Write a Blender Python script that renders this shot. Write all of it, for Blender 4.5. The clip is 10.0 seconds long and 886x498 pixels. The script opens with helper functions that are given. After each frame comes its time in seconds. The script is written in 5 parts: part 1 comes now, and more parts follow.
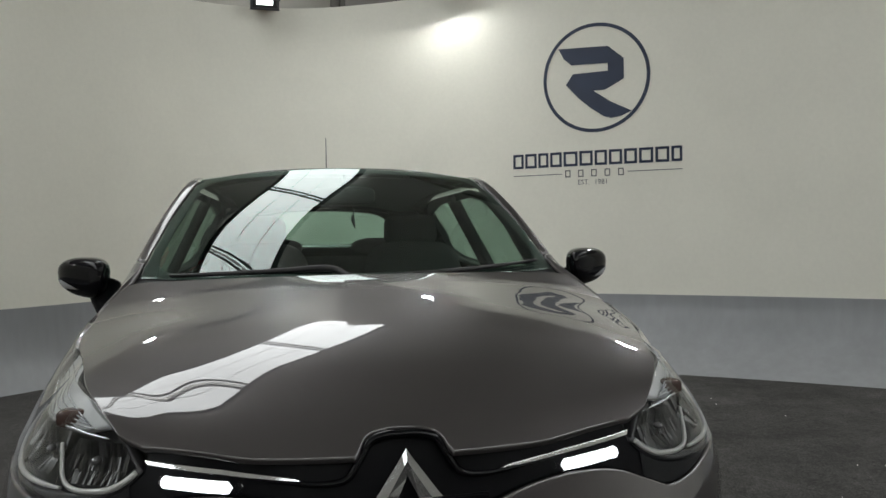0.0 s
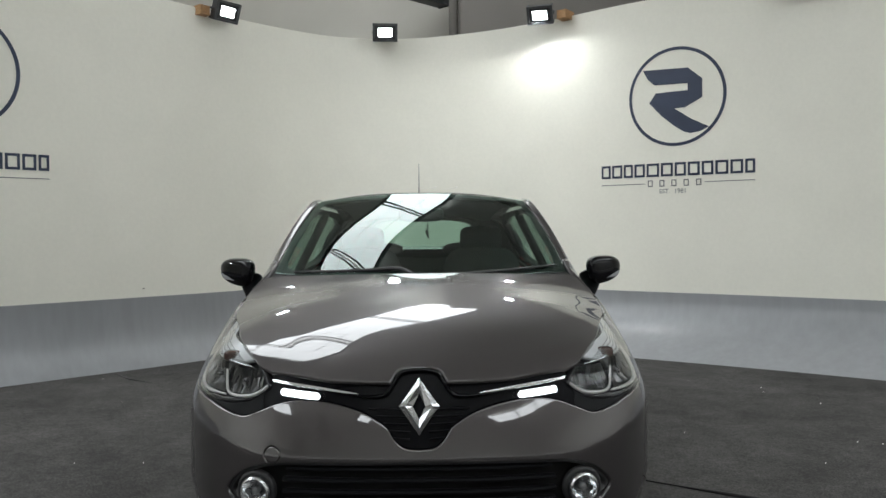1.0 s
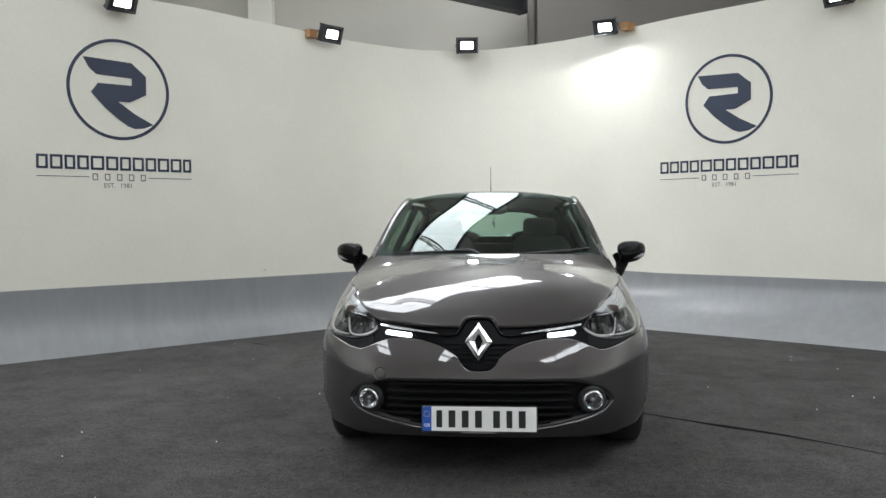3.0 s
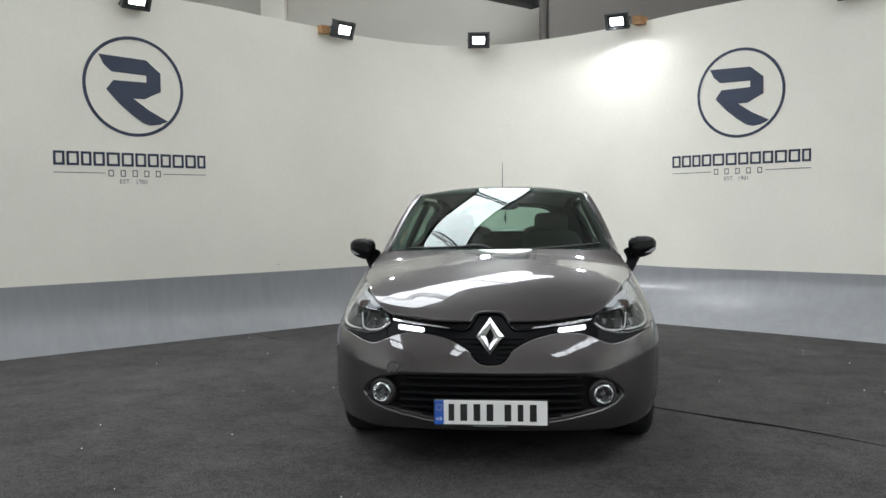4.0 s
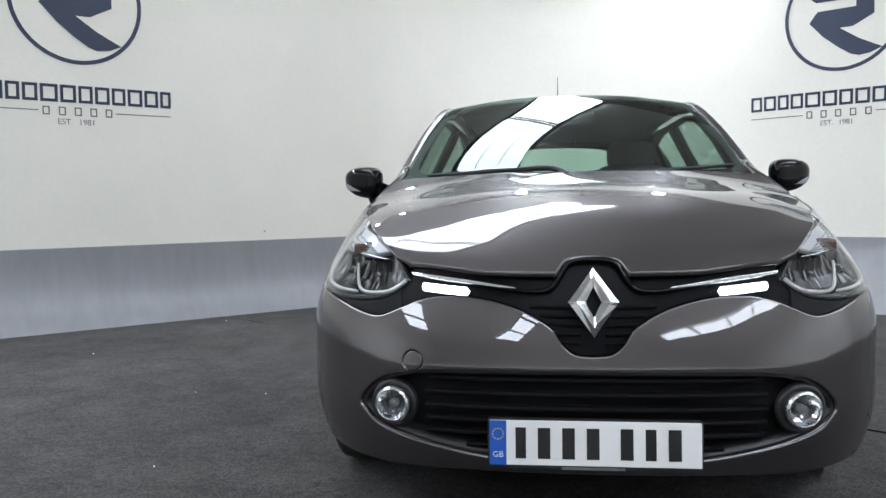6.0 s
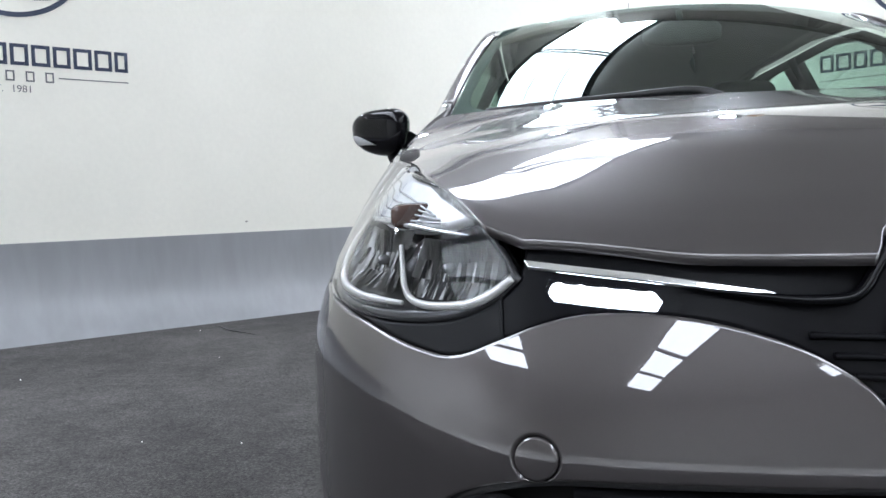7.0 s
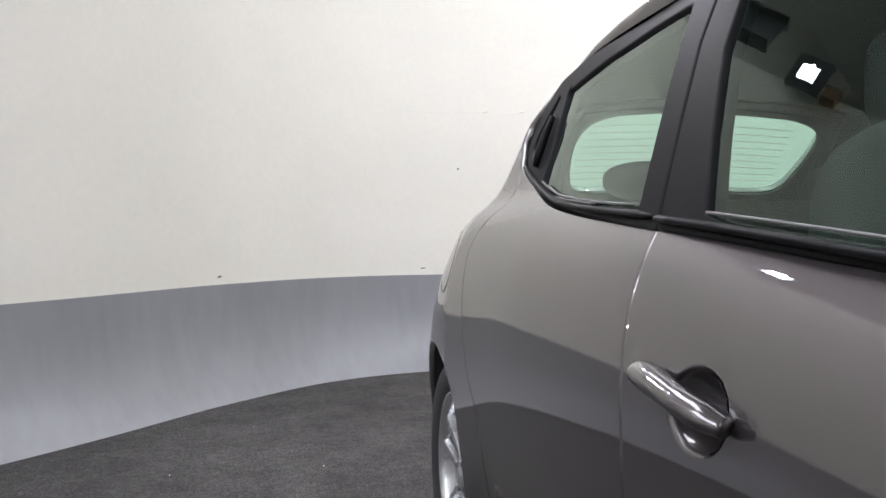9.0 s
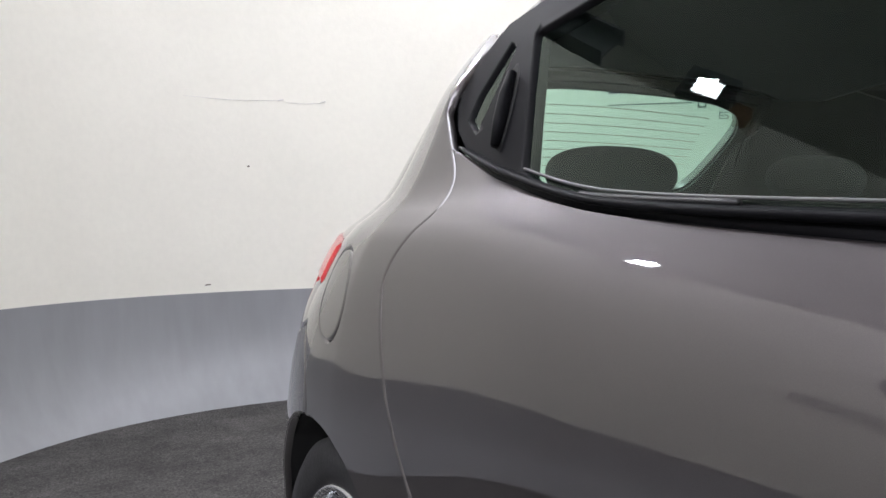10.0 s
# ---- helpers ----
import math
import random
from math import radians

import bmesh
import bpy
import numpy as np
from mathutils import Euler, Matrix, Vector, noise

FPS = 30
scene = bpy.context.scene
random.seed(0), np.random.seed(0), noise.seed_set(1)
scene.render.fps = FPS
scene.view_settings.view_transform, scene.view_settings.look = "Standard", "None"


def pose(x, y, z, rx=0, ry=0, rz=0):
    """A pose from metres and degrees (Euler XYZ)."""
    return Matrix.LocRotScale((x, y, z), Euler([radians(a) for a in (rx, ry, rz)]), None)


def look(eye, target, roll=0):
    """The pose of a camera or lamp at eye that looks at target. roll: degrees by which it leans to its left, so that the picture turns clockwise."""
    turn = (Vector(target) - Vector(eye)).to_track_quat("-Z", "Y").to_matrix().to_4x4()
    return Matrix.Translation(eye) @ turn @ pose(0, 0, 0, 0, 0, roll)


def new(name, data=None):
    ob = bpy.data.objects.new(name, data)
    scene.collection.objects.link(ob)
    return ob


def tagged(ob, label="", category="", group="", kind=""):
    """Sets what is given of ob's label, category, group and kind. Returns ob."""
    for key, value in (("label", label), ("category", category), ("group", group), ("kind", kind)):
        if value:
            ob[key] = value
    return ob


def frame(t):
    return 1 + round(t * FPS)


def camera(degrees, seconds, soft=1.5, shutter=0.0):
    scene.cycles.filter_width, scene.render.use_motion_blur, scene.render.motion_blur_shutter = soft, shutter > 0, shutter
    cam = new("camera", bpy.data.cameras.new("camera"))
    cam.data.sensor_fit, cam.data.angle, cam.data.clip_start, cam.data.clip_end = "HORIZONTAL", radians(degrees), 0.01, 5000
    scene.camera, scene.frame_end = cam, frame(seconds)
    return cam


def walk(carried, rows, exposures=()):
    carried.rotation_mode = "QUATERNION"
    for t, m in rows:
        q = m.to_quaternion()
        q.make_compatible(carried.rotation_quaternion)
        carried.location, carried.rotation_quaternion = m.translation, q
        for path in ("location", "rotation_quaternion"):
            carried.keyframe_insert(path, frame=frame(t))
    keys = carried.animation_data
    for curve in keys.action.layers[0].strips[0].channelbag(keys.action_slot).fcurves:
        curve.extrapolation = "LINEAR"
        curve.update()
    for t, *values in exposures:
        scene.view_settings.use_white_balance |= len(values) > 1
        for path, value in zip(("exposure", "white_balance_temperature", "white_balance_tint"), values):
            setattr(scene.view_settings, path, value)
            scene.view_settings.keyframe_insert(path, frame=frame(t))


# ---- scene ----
cam = camera(57.2, 10.0)
PATH = [
    (0, (-0.197, -3.488, 1.138), (0.167, -1.522, 1.1), -0.9),
    (0.5, (-0.068, -4.024, 1.169), (0.08, -2.03, 1.132), -0.6),
    (1, (0.027, -4.536, 1.201), (0.067, -2.537, 1.157), -0.4),
    (1.5, (0.092, -4.991, 1.225), (0.063, -2.992, 1.175), -0.4),
    (2, (0.14, -5.351, 1.221), (0.039, -3.354, 1.164), -0.5),
    (2.5, (0.16, -5.62, 1.213), (0.011, -3.626, 1.149), -0.5),
    (4, (0.177, -5.771, 1.228), (-0.031, -3.783, 1.142), -0.7),
    (4.5, (0.136, -5.531, 1.153), (-0.086, -3.546, 1.058), -0.7),
    (5, (0.079, -5.123, 1.093), (-0.157, -3.14, 0.988), -0.8),
    (5.2, (0.045, -4.931, 1.051), (-0.192, -2.948, 0.944), -0.8),
    (6.5, (-0.281, -3.502, 0.846), (-0.513, -1.518, 0.737), -0.9),
    (7, (-0.463, -2.928, 0.805), (-0.678, -0.943, 0.688), -1.7),
    (7.5, (-0.68, -2.365, 0.795), (-0.836, -0.374, 0.70), -0.63),
    (8, (-0.96, -1.851, 0.91), (-1.007, 0.147, 0.823), -0.4),
    (8.3, (-1.099, -1.471, 0.962), (-1.048, 0.526, 0.873), -0.2),
    (8.5, (-1.164, -1.215, 0.987), (-1.026, 0.779, 0.907), 0.1),
    (9, (-1.242, -0.625, 0.97), (-0.845, 1.334, 0.899), -0.1),
    (9.5, (-1.304, -0.24, 0.96), (-0.609, 1.634, 0.895), -0.4),
    (10, (-1.303, 0.112, 0.98), (-0.347, 1.868, 0.916), -0.6),
]
EXPOSE = [(0.0, -1.25, 6800, 10), (0.5, -1.15, 6750, 10), (1.0, -0.80, 6600, 10), (2.5, -0.56, 6550, 11), (5.0, -0.59, 6400, 13), (6.6, 0.0, 6050, 15), (7.1, 0.06, 6050, 15),
          (7.5, -0.2, 6700, 17), (8.0, -0.42, 6450, 19), (8.4, -0.16, 6450, 19), (9.0, -0.18, 6450, 20), (10.0, -0.26, 6450, 20)]
walk(cam, [(t, look(e, g, r)) for t, e, g, r in PATH], EXPOSE)

# ---- world, roof lights and exposure ----
scene.view_settings.exposure = 0.0
world = bpy.data.worlds.new("world")
scene.world = world
world.use_nodes = True
world.node_tree.nodes["Background"].inputs[0].default_value = (0.75, 0.83, 1.0, 1)
world.node_tree.nodes["Background"].inputs[1].default_value = 0.15
ROOFLIGHT = 9.6
FLOOD = 16.0
FLOOD_GLOW = 30.0

# ---- materials ----
def mat(name, col, rough=0.5, metal=0.0, coat=0.0, var=0.0, cior=1.5, scale=6.0, bump=0.0, bscale=300.0, rvar=0.0, emit=0.0,
        stretch=(1, 1, 1), fine=0.0, fscale=400.0, spec=0.5):
    """Surface with broad tone variation, fine grain, uneven gloss and relief."""
    m = bpy.data.materials.new(name)
    m.use_nodes = True
    t = m.node_tree
    b = t.nodes["Principled BSDF"]
    b.inputs["Base Color"].default_value = (*col, 1)
    b.inputs["Roughness"].default_value = rough
    b.inputs["Metallic"].default_value = metal
    b.inputs["Coat Weight"].default_value = coat
    b.inputs["Coat Roughness"].default_value = 0.015
    b.inputs["Coat IOR"].default_value = cior
    b.inputs["Specular IOR Level"].default_value = spec
    if emit:
        b.inputs["Emission Color"].default_value = (*col, 1)
        b.inputs["Emission Strength"].default_value = emit
    co = t.nodes.new("ShaderNodeTexCoord")
    mp = t.nodes.new("ShaderNodeMapping")
    mp.inputs["Scale"].default_value = stretch
    t.links.new(co.outputs["Object"], mp.inputs["Vector"])

    def noise_node(s, d=4):
        n = t.nodes.new("ShaderNodeTexNoise")
        n.inputs["Scale"].default_value, n.inputs["Detail"].default_value = s, d
        t.links.new(mp.outputs["Vector"], n.inputs["Vector"])
        return n.outputs["Fac"]

    def ranged(fac, a, c):
        n = t.nodes.new("ShaderNodeMapRange")
        n.inputs["From Min"].default_value, n.inputs["From Max"].default_value = 0.3, 0.7
        n.inputs["To Min"].default_value, n.inputs["To Max"].default_value = a, c
        t.links.new(fac, n.inputs["Value"])
        return n.outputs["Result"]

    if var or fine:
        k = ranged(noise_node(scale), 1 - var, 1 + var)
        if fine:
            f = ranged(noise_node(fscale, 2), 1 - fine, 1 + fine)
            mul = t.nodes.new("ShaderNodeMath")
            mul.operation = "MULTIPLY"
            t.links.new(k, mul.inputs[0])
            t.links.new(f, mul.inputs[1])
            k = mul.outputs[0]
        mix = t.nodes.new("ShaderNodeVectorMath")
        mix.operation = "SCALE"
        mix.inputs[0].default_value = col
        t.links.new(k, mix.inputs["Scale"])
        t.links.new(mix.outputs["Vector"], b.inputs["Base Color"])
    if rvar:
        t.links.new(ranged(noise_node(scale * 2.3), rough - rvar, rough + rvar), b.inputs["Roughness"])
    if bump:
        bp = t.nodes.new("ShaderNodeBump")
        bp.inputs["Strength"].default_value, bp.inputs["Distance"].default_value = bump, 0.004
        t.links.new(noise_node(bscale, 3), bp.inputs["Height"])
        t.links.new(bp.outputs["Normal"], b.inputs["Normal"])
    return m


def glass(name, tint, f0=0.045, rough=0.0, skin=(1, 1, 1)):
    """A thin pane: tinted see-through with a mirror-like skin that grows towards grazing view."""
    m = bpy.data.materials.new(name)
    m.use_nodes = True
    t = m.node_tree
    t.nodes.remove(t.nodes["Principled BSDF"])
    tr, gl, mx, lw, pw, ma = (t.nodes.new("ShaderNode" + k) for k in ("BsdfTransparent", "BsdfGlossy", "MixShader", "LayerWeight", "Math", "Math"))
    tr.inputs["Color"].default_value = (*tint, 1)
    gl.inputs["Color"].default_value = (*skin, 1)
    gl.inputs["Roughness"].default_value = rough
    lw.inputs["Blend"].default_value = 0.5
    pw.operation, pw.inputs[1].default_value = "POWER", 4.5
    ma.operation, ma.inputs[1].default_value, ma.inputs[2].default_value = "MULTIPLY_ADD", 1 - f0, f0
    t.links.new(lw.outputs["Facing"], pw.inputs[0])
    t.links.new(pw.outputs[0], ma.inputs[0])
    t.links.new(ma.outputs[0], mx.inputs[0])
    t.links.new(tr.outputs[0], mx.inputs[1])
    t.links.new(gl.outputs[0], mx.inputs[2])
    t.links.new(mx.outputs[0], t.nodes["Material Output"].inputs["Surface"])
    return m


def glow(name, col, power):
    m = bpy.data.materials.new(name)
    m.use_nodes = True
    b = m.node_tree.nodes["Principled BSDF"]
    b.inputs["Base Color"].default_value = (0.8, 0.8, 0.8, 1)
    b.inputs["Emission Color"].default_value = (*col, 1)
    b.inputs["Emission Strength"].default_value = power
    return m


M_WALL = mat("studio_white", (0.80, 0.78, 0.695), 0.55, var=0.03, scale=1.3, bump=0.15, bscale=60, fine=0.015, fscale=30)
M_BAND = mat("grey_skirting", (0.262, 0.267, 0.279), 0.32, var=0.05, scale=1.6, stretch=(2.2, 2.2, 0.4), rvar=0.03, bump=0.05, bscale=10, fine=0.045, fscale=7)
# Concrete lightened so the slab beyond the carpet lights the bumper from below.
M_CONCRETE = mat("bounce_concrete", (0.60, 0.59, 0.565), 0.6, var=0.12, scale=0.8, bump=0.2, bscale=40, fine=0.08, fscale=60)


def carpet(name, dark, light):
    """Needle felt: matted dark and light fibres with soft mottling."""
    m = mat(name, dark, 0.95, spec=0.15, bump=0.35, bscale=240)
    t = m.node_tree
    b = t.nodes["Principled BSDF"]
    co = t.nodes["Texture Coordinate"]
    facs = []
    for scale, detail, rough, lo, hi in ((95, 6, 0.8, 0.38, 0.64), (26, 5, 0.7, 0.28, 0.72), (4.5, 6, 0.7, 0.3, 0.7), (0.9, 4, 0.6, 0.3, 0.7)):
        n = t.nodes.new("ShaderNodeTexNoise")
        n.inputs["Scale"].default_value, n.inputs["Detail"].default_value, n.inputs["Roughness"].default_value = scale, detail, rough
        t.links.new(co.outputs["Object"], n.inputs["Vector"])
        r = t.nodes.new("ShaderNodeMapRange")
        r.inputs["From Min"].default_value, r.inputs["From Max"].default_value = lo, hi
        t.links.new(n.outputs["Fac"], r.inputs["Value"])
        facs.append(r.outputs["Result"])
    mix = t.nodes.new("ShaderNodeMix")
    mix.data_type = "RGBA"
    for s in mix.inputs:
        if s.name == "A" and s.type == "RGBA":
            s.default_value = (*dark, 1)
        if s.name == "B" and s.type == "RGBA":
            s.default_value = (*light, 1)
    t.links.new(facs[0], mix.inputs["Factor"])
    out = [s for s in mix.outputs if s.type == "RGBA"][0]
    for f, lo, hi in ((facs[1], 0.66, 1.34), (facs[2], 0.72, 1.28), (facs[3], 0.76, 1.24)):
        k = t.nodes.new("ShaderNodeMapRange")
        k.inputs["To Min"].default_value, k.inputs["To Max"].default_value = lo, hi
        t.links.new(f, k.inputs["Value"])
        v = t.nodes.new("ShaderNodeVectorMath")
        v.operation = "SCALE"
        t.links.new(out, v.inputs[0])
        t.links.new(k.outputs["Result"], v.inputs["Scale"])
        out = v.outputs["Vector"]
    t.links.new(out, b.inputs["Base Color"])
    return m


M_CARPET = carpet("charcoal_carpet", (0.021, 0.0205, 0.020), (0.098, 0.0945, 0.090))
M_HALL = mat("hall_wall_beige", (0.52, 0.50, 0.45), 0.8, var=0.06, scale=0.7, bump=0.2, bscale=30)
# White for the unseen hall walls, raised to throw fill onto the car.
M_HALLBOUNCE = mat("hall_bounce_white", (0.80, 0.79, 0.76), 0.8, var=0.05, scale=0.7, bump=0.2, bscale=30)
# Darker hall wall tone: the corner's shade is mixed into the base colour.
M_HALLSHADE = mat("hall_wall_shaded", (0.20, 0.185, 0.17), 0.8, var=0.08, scale=0.7, bump=0.2, bscale=30)
# Roof sheet paler than the dark roof, to lift bounce and body reflections.
M_ROOF = mat("hall_roof_sheet", (0.64, 0.63, 0.605), 0.7, var=0.08, scale=0.6)
M_STEEL = mat("dark_steel", (0.05, 0.052, 0.055), 0.5, 0.2, var=0.15, scale=3)
M_NAVY = mat("navy_vinyl", (0.018, 0.030, 0.065), 0.45, var=0.10, scale=4)
M_GREYINK = mat("grey_vinyl", (0.13, 0.135, 0.14), 0.5, var=0.05)
M_SCUFF = mat("scuff_mark", (0.16, 0.14, 0.12), 0.8, var=0.2, scale=30)
M_PAPER = mat("lifted_seam", (0.74, 0.72, 0.68), 0.6, var=0.05)
M_PAINT = mat("oyster_grey_metallic", (0.053, 0.0465, 0.048), 0.44, 0.8, 1.0, cior=1.9, var=0.02, scale=3, fine=0.10, fscale=1800)
M_BLACKGLOSS = mat("gloss_black", (0.003, 0.003, 0.004), 0.05, 0.0, 0.0, var=0.1, scale=20, spec=0.2)
M_GRILLE = mat("satin_black_grille", (0.004, 0.004, 0.005), 0.3, var=0.1, scale=30, spec=0.08)
M_EYELID = mat("grained_black_plastic", (0.009, 0.0095, 0.0105), 0.5, var=0.1, scale=30, bump=0.1, bscale=600, spec=0.15)
M_BLACK = mat("black_plastic", (0.014, 0.014, 0.015), 0.42, var=0.12, scale=30, bump=0.15, bscale=500)
M_TRIM = mat("satin_black_trim", (0.006, 0.006, 0.007), 0.5, var=0.1, scale=20, spec=0.06)
M_DARK = mat("black_cavity", (0.004, 0.004, 0.004), 0.8, var=0.1)
M_CHROME = mat("chrome", (0.80, 0.81, 0.82), 0.07, 1.0, rvar=0.03, scale=30)
M_BADGE = mat("badge_chrome", (0.50, 0.505, 0.51), 0.13, 1.0, rvar=0.03, scale=30)
M_SATIN = mat("satin_silver", (0.62, 0.63, 0.64), 0.22, 0.9, var=0.04, scale=20)
M_LAMPCHROME = mat("lamp_reflector", (0.75, 0.76, 0.77), 0.14, 1.0, rvar=0.05, scale=60, bump=0.35, bscale=45)
M_LAMPSILVER = mat("indicator_silver", (0.62, 0.63, 0.635), 0.3, 0.4, var=0.05, scale=40)
M_LAMPGREY = mat("lamp_bezel_grey", (0.20, 0.20, 0.205), 0.25, 0.6, var=0.08, scale=40)
M_LAMPDARK = mat("lamp_inner_dark", (0.045, 0.045, 0.047), 0.25, 0.3, var=0.1, scale=50)
M_AMBER = mat("amber_bulb", (0.055, 0.03, 0.024), 0.25, var=0.1, scale=40)
M_FACET = mat("faceted_reflector", (0.088, 0.088, 0.086), 0.2, 1.0, var=0.15, scale=60)
M_GUIDE = mat("light_guide_satin", (0.52, 0.51, 0.49), 0.28, 0.25, var=0.05, scale=30)
M_LENS = glass("clear_lens", (0.93, 0.94, 0.95), 0.012, rough=0.015)
M_RIB = mat("clear_rib", (0.50, 0.51, 0.52), 0.2, 0.3)
# Grey that stands for the highlight on the black window rubber.
M_SEALGLINT = mat("rubber_highlight", (0.10, 0.10, 0.10), 0.4, var=0.1, scale=30)
M_SCREEN = glass("windscreen_glass", (0.60, 0.75, 0.68), 0.08, skin=(0.92, 1.0, 0.97))
M_GLASS = glass("side_glass", (0.66, 0.84, 0.755), 0.055, skin=(0.86, 1.0, 0.93))
M_HEAT = mat("heater_line", (0.25, 0.20, 0.15), 0.5)
M_TYRE = mat("tyre_rubber", (0.017, 0.017, 0.018), 0.75, var=0.2, scale=20, bump=0.3, bscale=150)
M_ALLOY = mat("alloy_silver", (0.55, 0.56, 0.57), 0.24, 0.85, var=0.05, scale=15)
M_CLOTH = mat("seat_cloth", (0.022, 0.022, 0.023), 0.9, var=0.2, scale=40, bump=0.5, bscale=350)
M_LINER = mat("headlining_grey", (0.10, 0.10, 0.10), 0.9, var=0.05, scale=20, bump=0.2)
M_PLATE = mat("plate_white", (0.78, 0.78, 0.76), 0.3, var=0.02, scale=10)
M_STAR = mat("plate_star_yellow", (0.62, 0.50, 0.08), 0.4)
M_PLATEBLUE = mat("plate_blue", (0.015, 0.09, 0.42), 0.3, var=0.05)
M_INK = mat("plate_black", (0.012, 0.012, 0.012), 0.4)
M_RED = mat("tail_lamp_red", (0.50, 0.025, 0.03), 0.2, 0.0, 0.3, var=0.08, scale=30)
M_WOOD = mat("raw_wood_block", (0.36, 0.20, 0.09), 0.7, var=0.25, scale=25, stretch=(1, 1, 6), bump=0.3, bscale=60)
M_DRL = glow("running_light_glow", (0.88, 0.94, 1.0), 9.0)
M_DRLDIM = glow("light_guide_glow", (0.88, 0.94, 1.0), 4.0)
M_FLOODGLOW = glow("flood_lamp_glow", (0.90, 0.97, 1.0), FLOOD_GLOW)
M_ROOFGLOW = glow("roof_light_sheet", (0.90, 0.96, 1.0), ROOFLIGHT)
M_CABLE = mat("black_cable", (0.010, 0.010, 0.010), 0.5, var=0.1)

# ---- car and wall surfaces ----
def spline(xs, ys, x):
    """Smooth curve through the knots (monotone cubic)."""
    xs, ys = np.asarray(xs, float), np.asarray(ys, float)
    x = np.clip(np.asarray(x, float), xs[0], xs[-1])
    h = np.diff(xs)
    d = np.diff(ys) / h
    m = np.empty_like(ys)
    m[0], m[-1] = d[0], d[-1]
    for i in range(1, len(xs) - 1):
        m[i] = 0 if d[i - 1] * d[i] <= 0 else (h[i - 1] + h[i]) * 1.0 / ((h[i - 1] + 2 * h[i]) / 3 / d[i - 1] + (2 * h[i - 1] + h[i]) / 3 / d[i])
    i = np.clip(np.searchsorted(xs, x) - 1, 0, len(xs) - 2)
    t = (x - xs[i]) / h[i]
    return ((2 * t**3 - 3 * t**2 + 1) * ys[i] + (t**3 - 2 * t**2 + t) * h[i] * m[i]
            + (3 * t**2 - 2 * t**3) * ys[i + 1] + (t**3 - t**2) * h[i] * m[i + 1])


def catmull(ps, per=24):
    """A dense smooth polyline through control points."""
    ps = np.asarray(ps, float)
    q = np.vstack([2 * ps[0] - ps[1], ps, 2 * ps[-1] - ps[-2]])
    out = []
    for i in range(1, len(q) - 2):
        p0, p1, p2, p3 = q[i - 1:i + 3]
        d1, d2, d3 = (max(np.linalg.norm(b - a), 1e-6) ** 0.5 for a, b in ((p0, p1), (p1, p2), (p2, p3)))
        for k in range(per):
            t = d1 + d2 * k / per
            a1 = (d1 - t) / d1 * p0 + t / d1 * p1
            a2 = (d1 + d2 - t) / d2 * p1 + (t - d1) / d2 * p2
            a3 = (d1 + d2 + d3 - t) / d3 * p2 + (t - d1 - d2) / d3 * p3
            b1 = (d1 + d2 - t) / (d1 + d2) * a1 + t / (d1 + d2) * a2
            b2 = (d1 + d2 + d3 - t) / (d2 + d3) * a2 + (t - d1) / (d2 + d3) * a3
            out.append((d1 + d2 - t) / d2 * b1 + (t - d1) / d2 * b2)
    out.append(ps[-1])
    return np.array(out)


# Plan outline of half the body at its widest level: from the middle of the nose round the corner to the tail.
PLAN = catmull([(0, -2.045), (0.2, -2.04), (0.4, -2.015), (0.55, -1.965), (0.68, -1.88), (0.772, -1.76), (0.83, -1.6),
                (0.856, -1.4), (0.861, -1.18), (0.848, -0.8), (0.841, -0.3), (0.841, 0.3), (0.848, 0.9), (0.866, 1.3),
                (0.859, 1.5), (0.812, 1.7), (0.735, 1.85), (0.62, 1.94), (0.4, 1.99), (0, 2.01)])
ARC = np.concatenate([[0], np.cumsum(np.linalg.norm(np.diff(PLAN, axis=0), axis=1))])
TAN = np.gradient(PLAN, ARC, axis=0)
TAN /= np.linalg.norm(TAN, axis=1)[:, None]
for _ in range(3):
    TAN[1:-1] = (TAN[:-2] + 2 * TAN[1:-1] + TAN[2:]) / 4


def plan(u):
    """Plan point and outward normal at the running length u."""
    x, y = np.interp(u, ARC, PLAN[:, 0]), np.interp(u, ARC, PLAN[:, 1])
    tx, ty = np.interp(u, ARC, TAN[:, 0]), np.interp(u, ARC, TAN[:, 1])
    n = np.hypot(tx, ty)
    return x, y, ty / n, -tx / n


def u_of_y(y):
    side = (PLAN[:, 0] > 0.6)
    return float(np.interp(y, PLAN[side, 1], ARC[side]))


def top_z(u):
    """Height of the body's shoulder edge: bonnet gap, then belt line."""
    y = np.interp(u, ARC, PLAN[:, 1])
    side = spline([-2.0, -1.8, -1.6, -1.4, -1.2, -1.0, -0.75, -0.4, -0.1, 0.05, 0.2, 0.35, 0.8, 1.05, 1.23, 1.45, 2.0],
                  [0.785, 0.838, 0.868, 0.89, 0.918, 0.929, 0.924, 0.923, 0.929, 0.939, 0.950, 0.960, 0.995, 1.045, 1.10, 1.13, 1.13], y)
    w = step((u - 0.3) / 0.2)
    return 0.785 * (1 - w) + side * w


def top_in(u):
    """How far the shoulder edge lies inside the widest level."""
    y = np.interp(u, ARC, PLAN[:, 1])
    side = spline([-2.0, -1.85, -1.6, -1.4, -1.2, -1.0, -0.7, -0.4, 0.3, 0.8, 1.05, 1.23, 1.45, 1.8, 2.0],
                  [0.085, 0.11, 0.168, 0.138, 0.128, 0.118, 0.105, 0.093, 0.086, 0.11, 0.155, 0.21, 0.24, 0.22, 0.2], y)
    w = step((u - 0.12) / 0.4)
    return 0.075 * (1 - w) + np.maximum(side, 0.075) * w


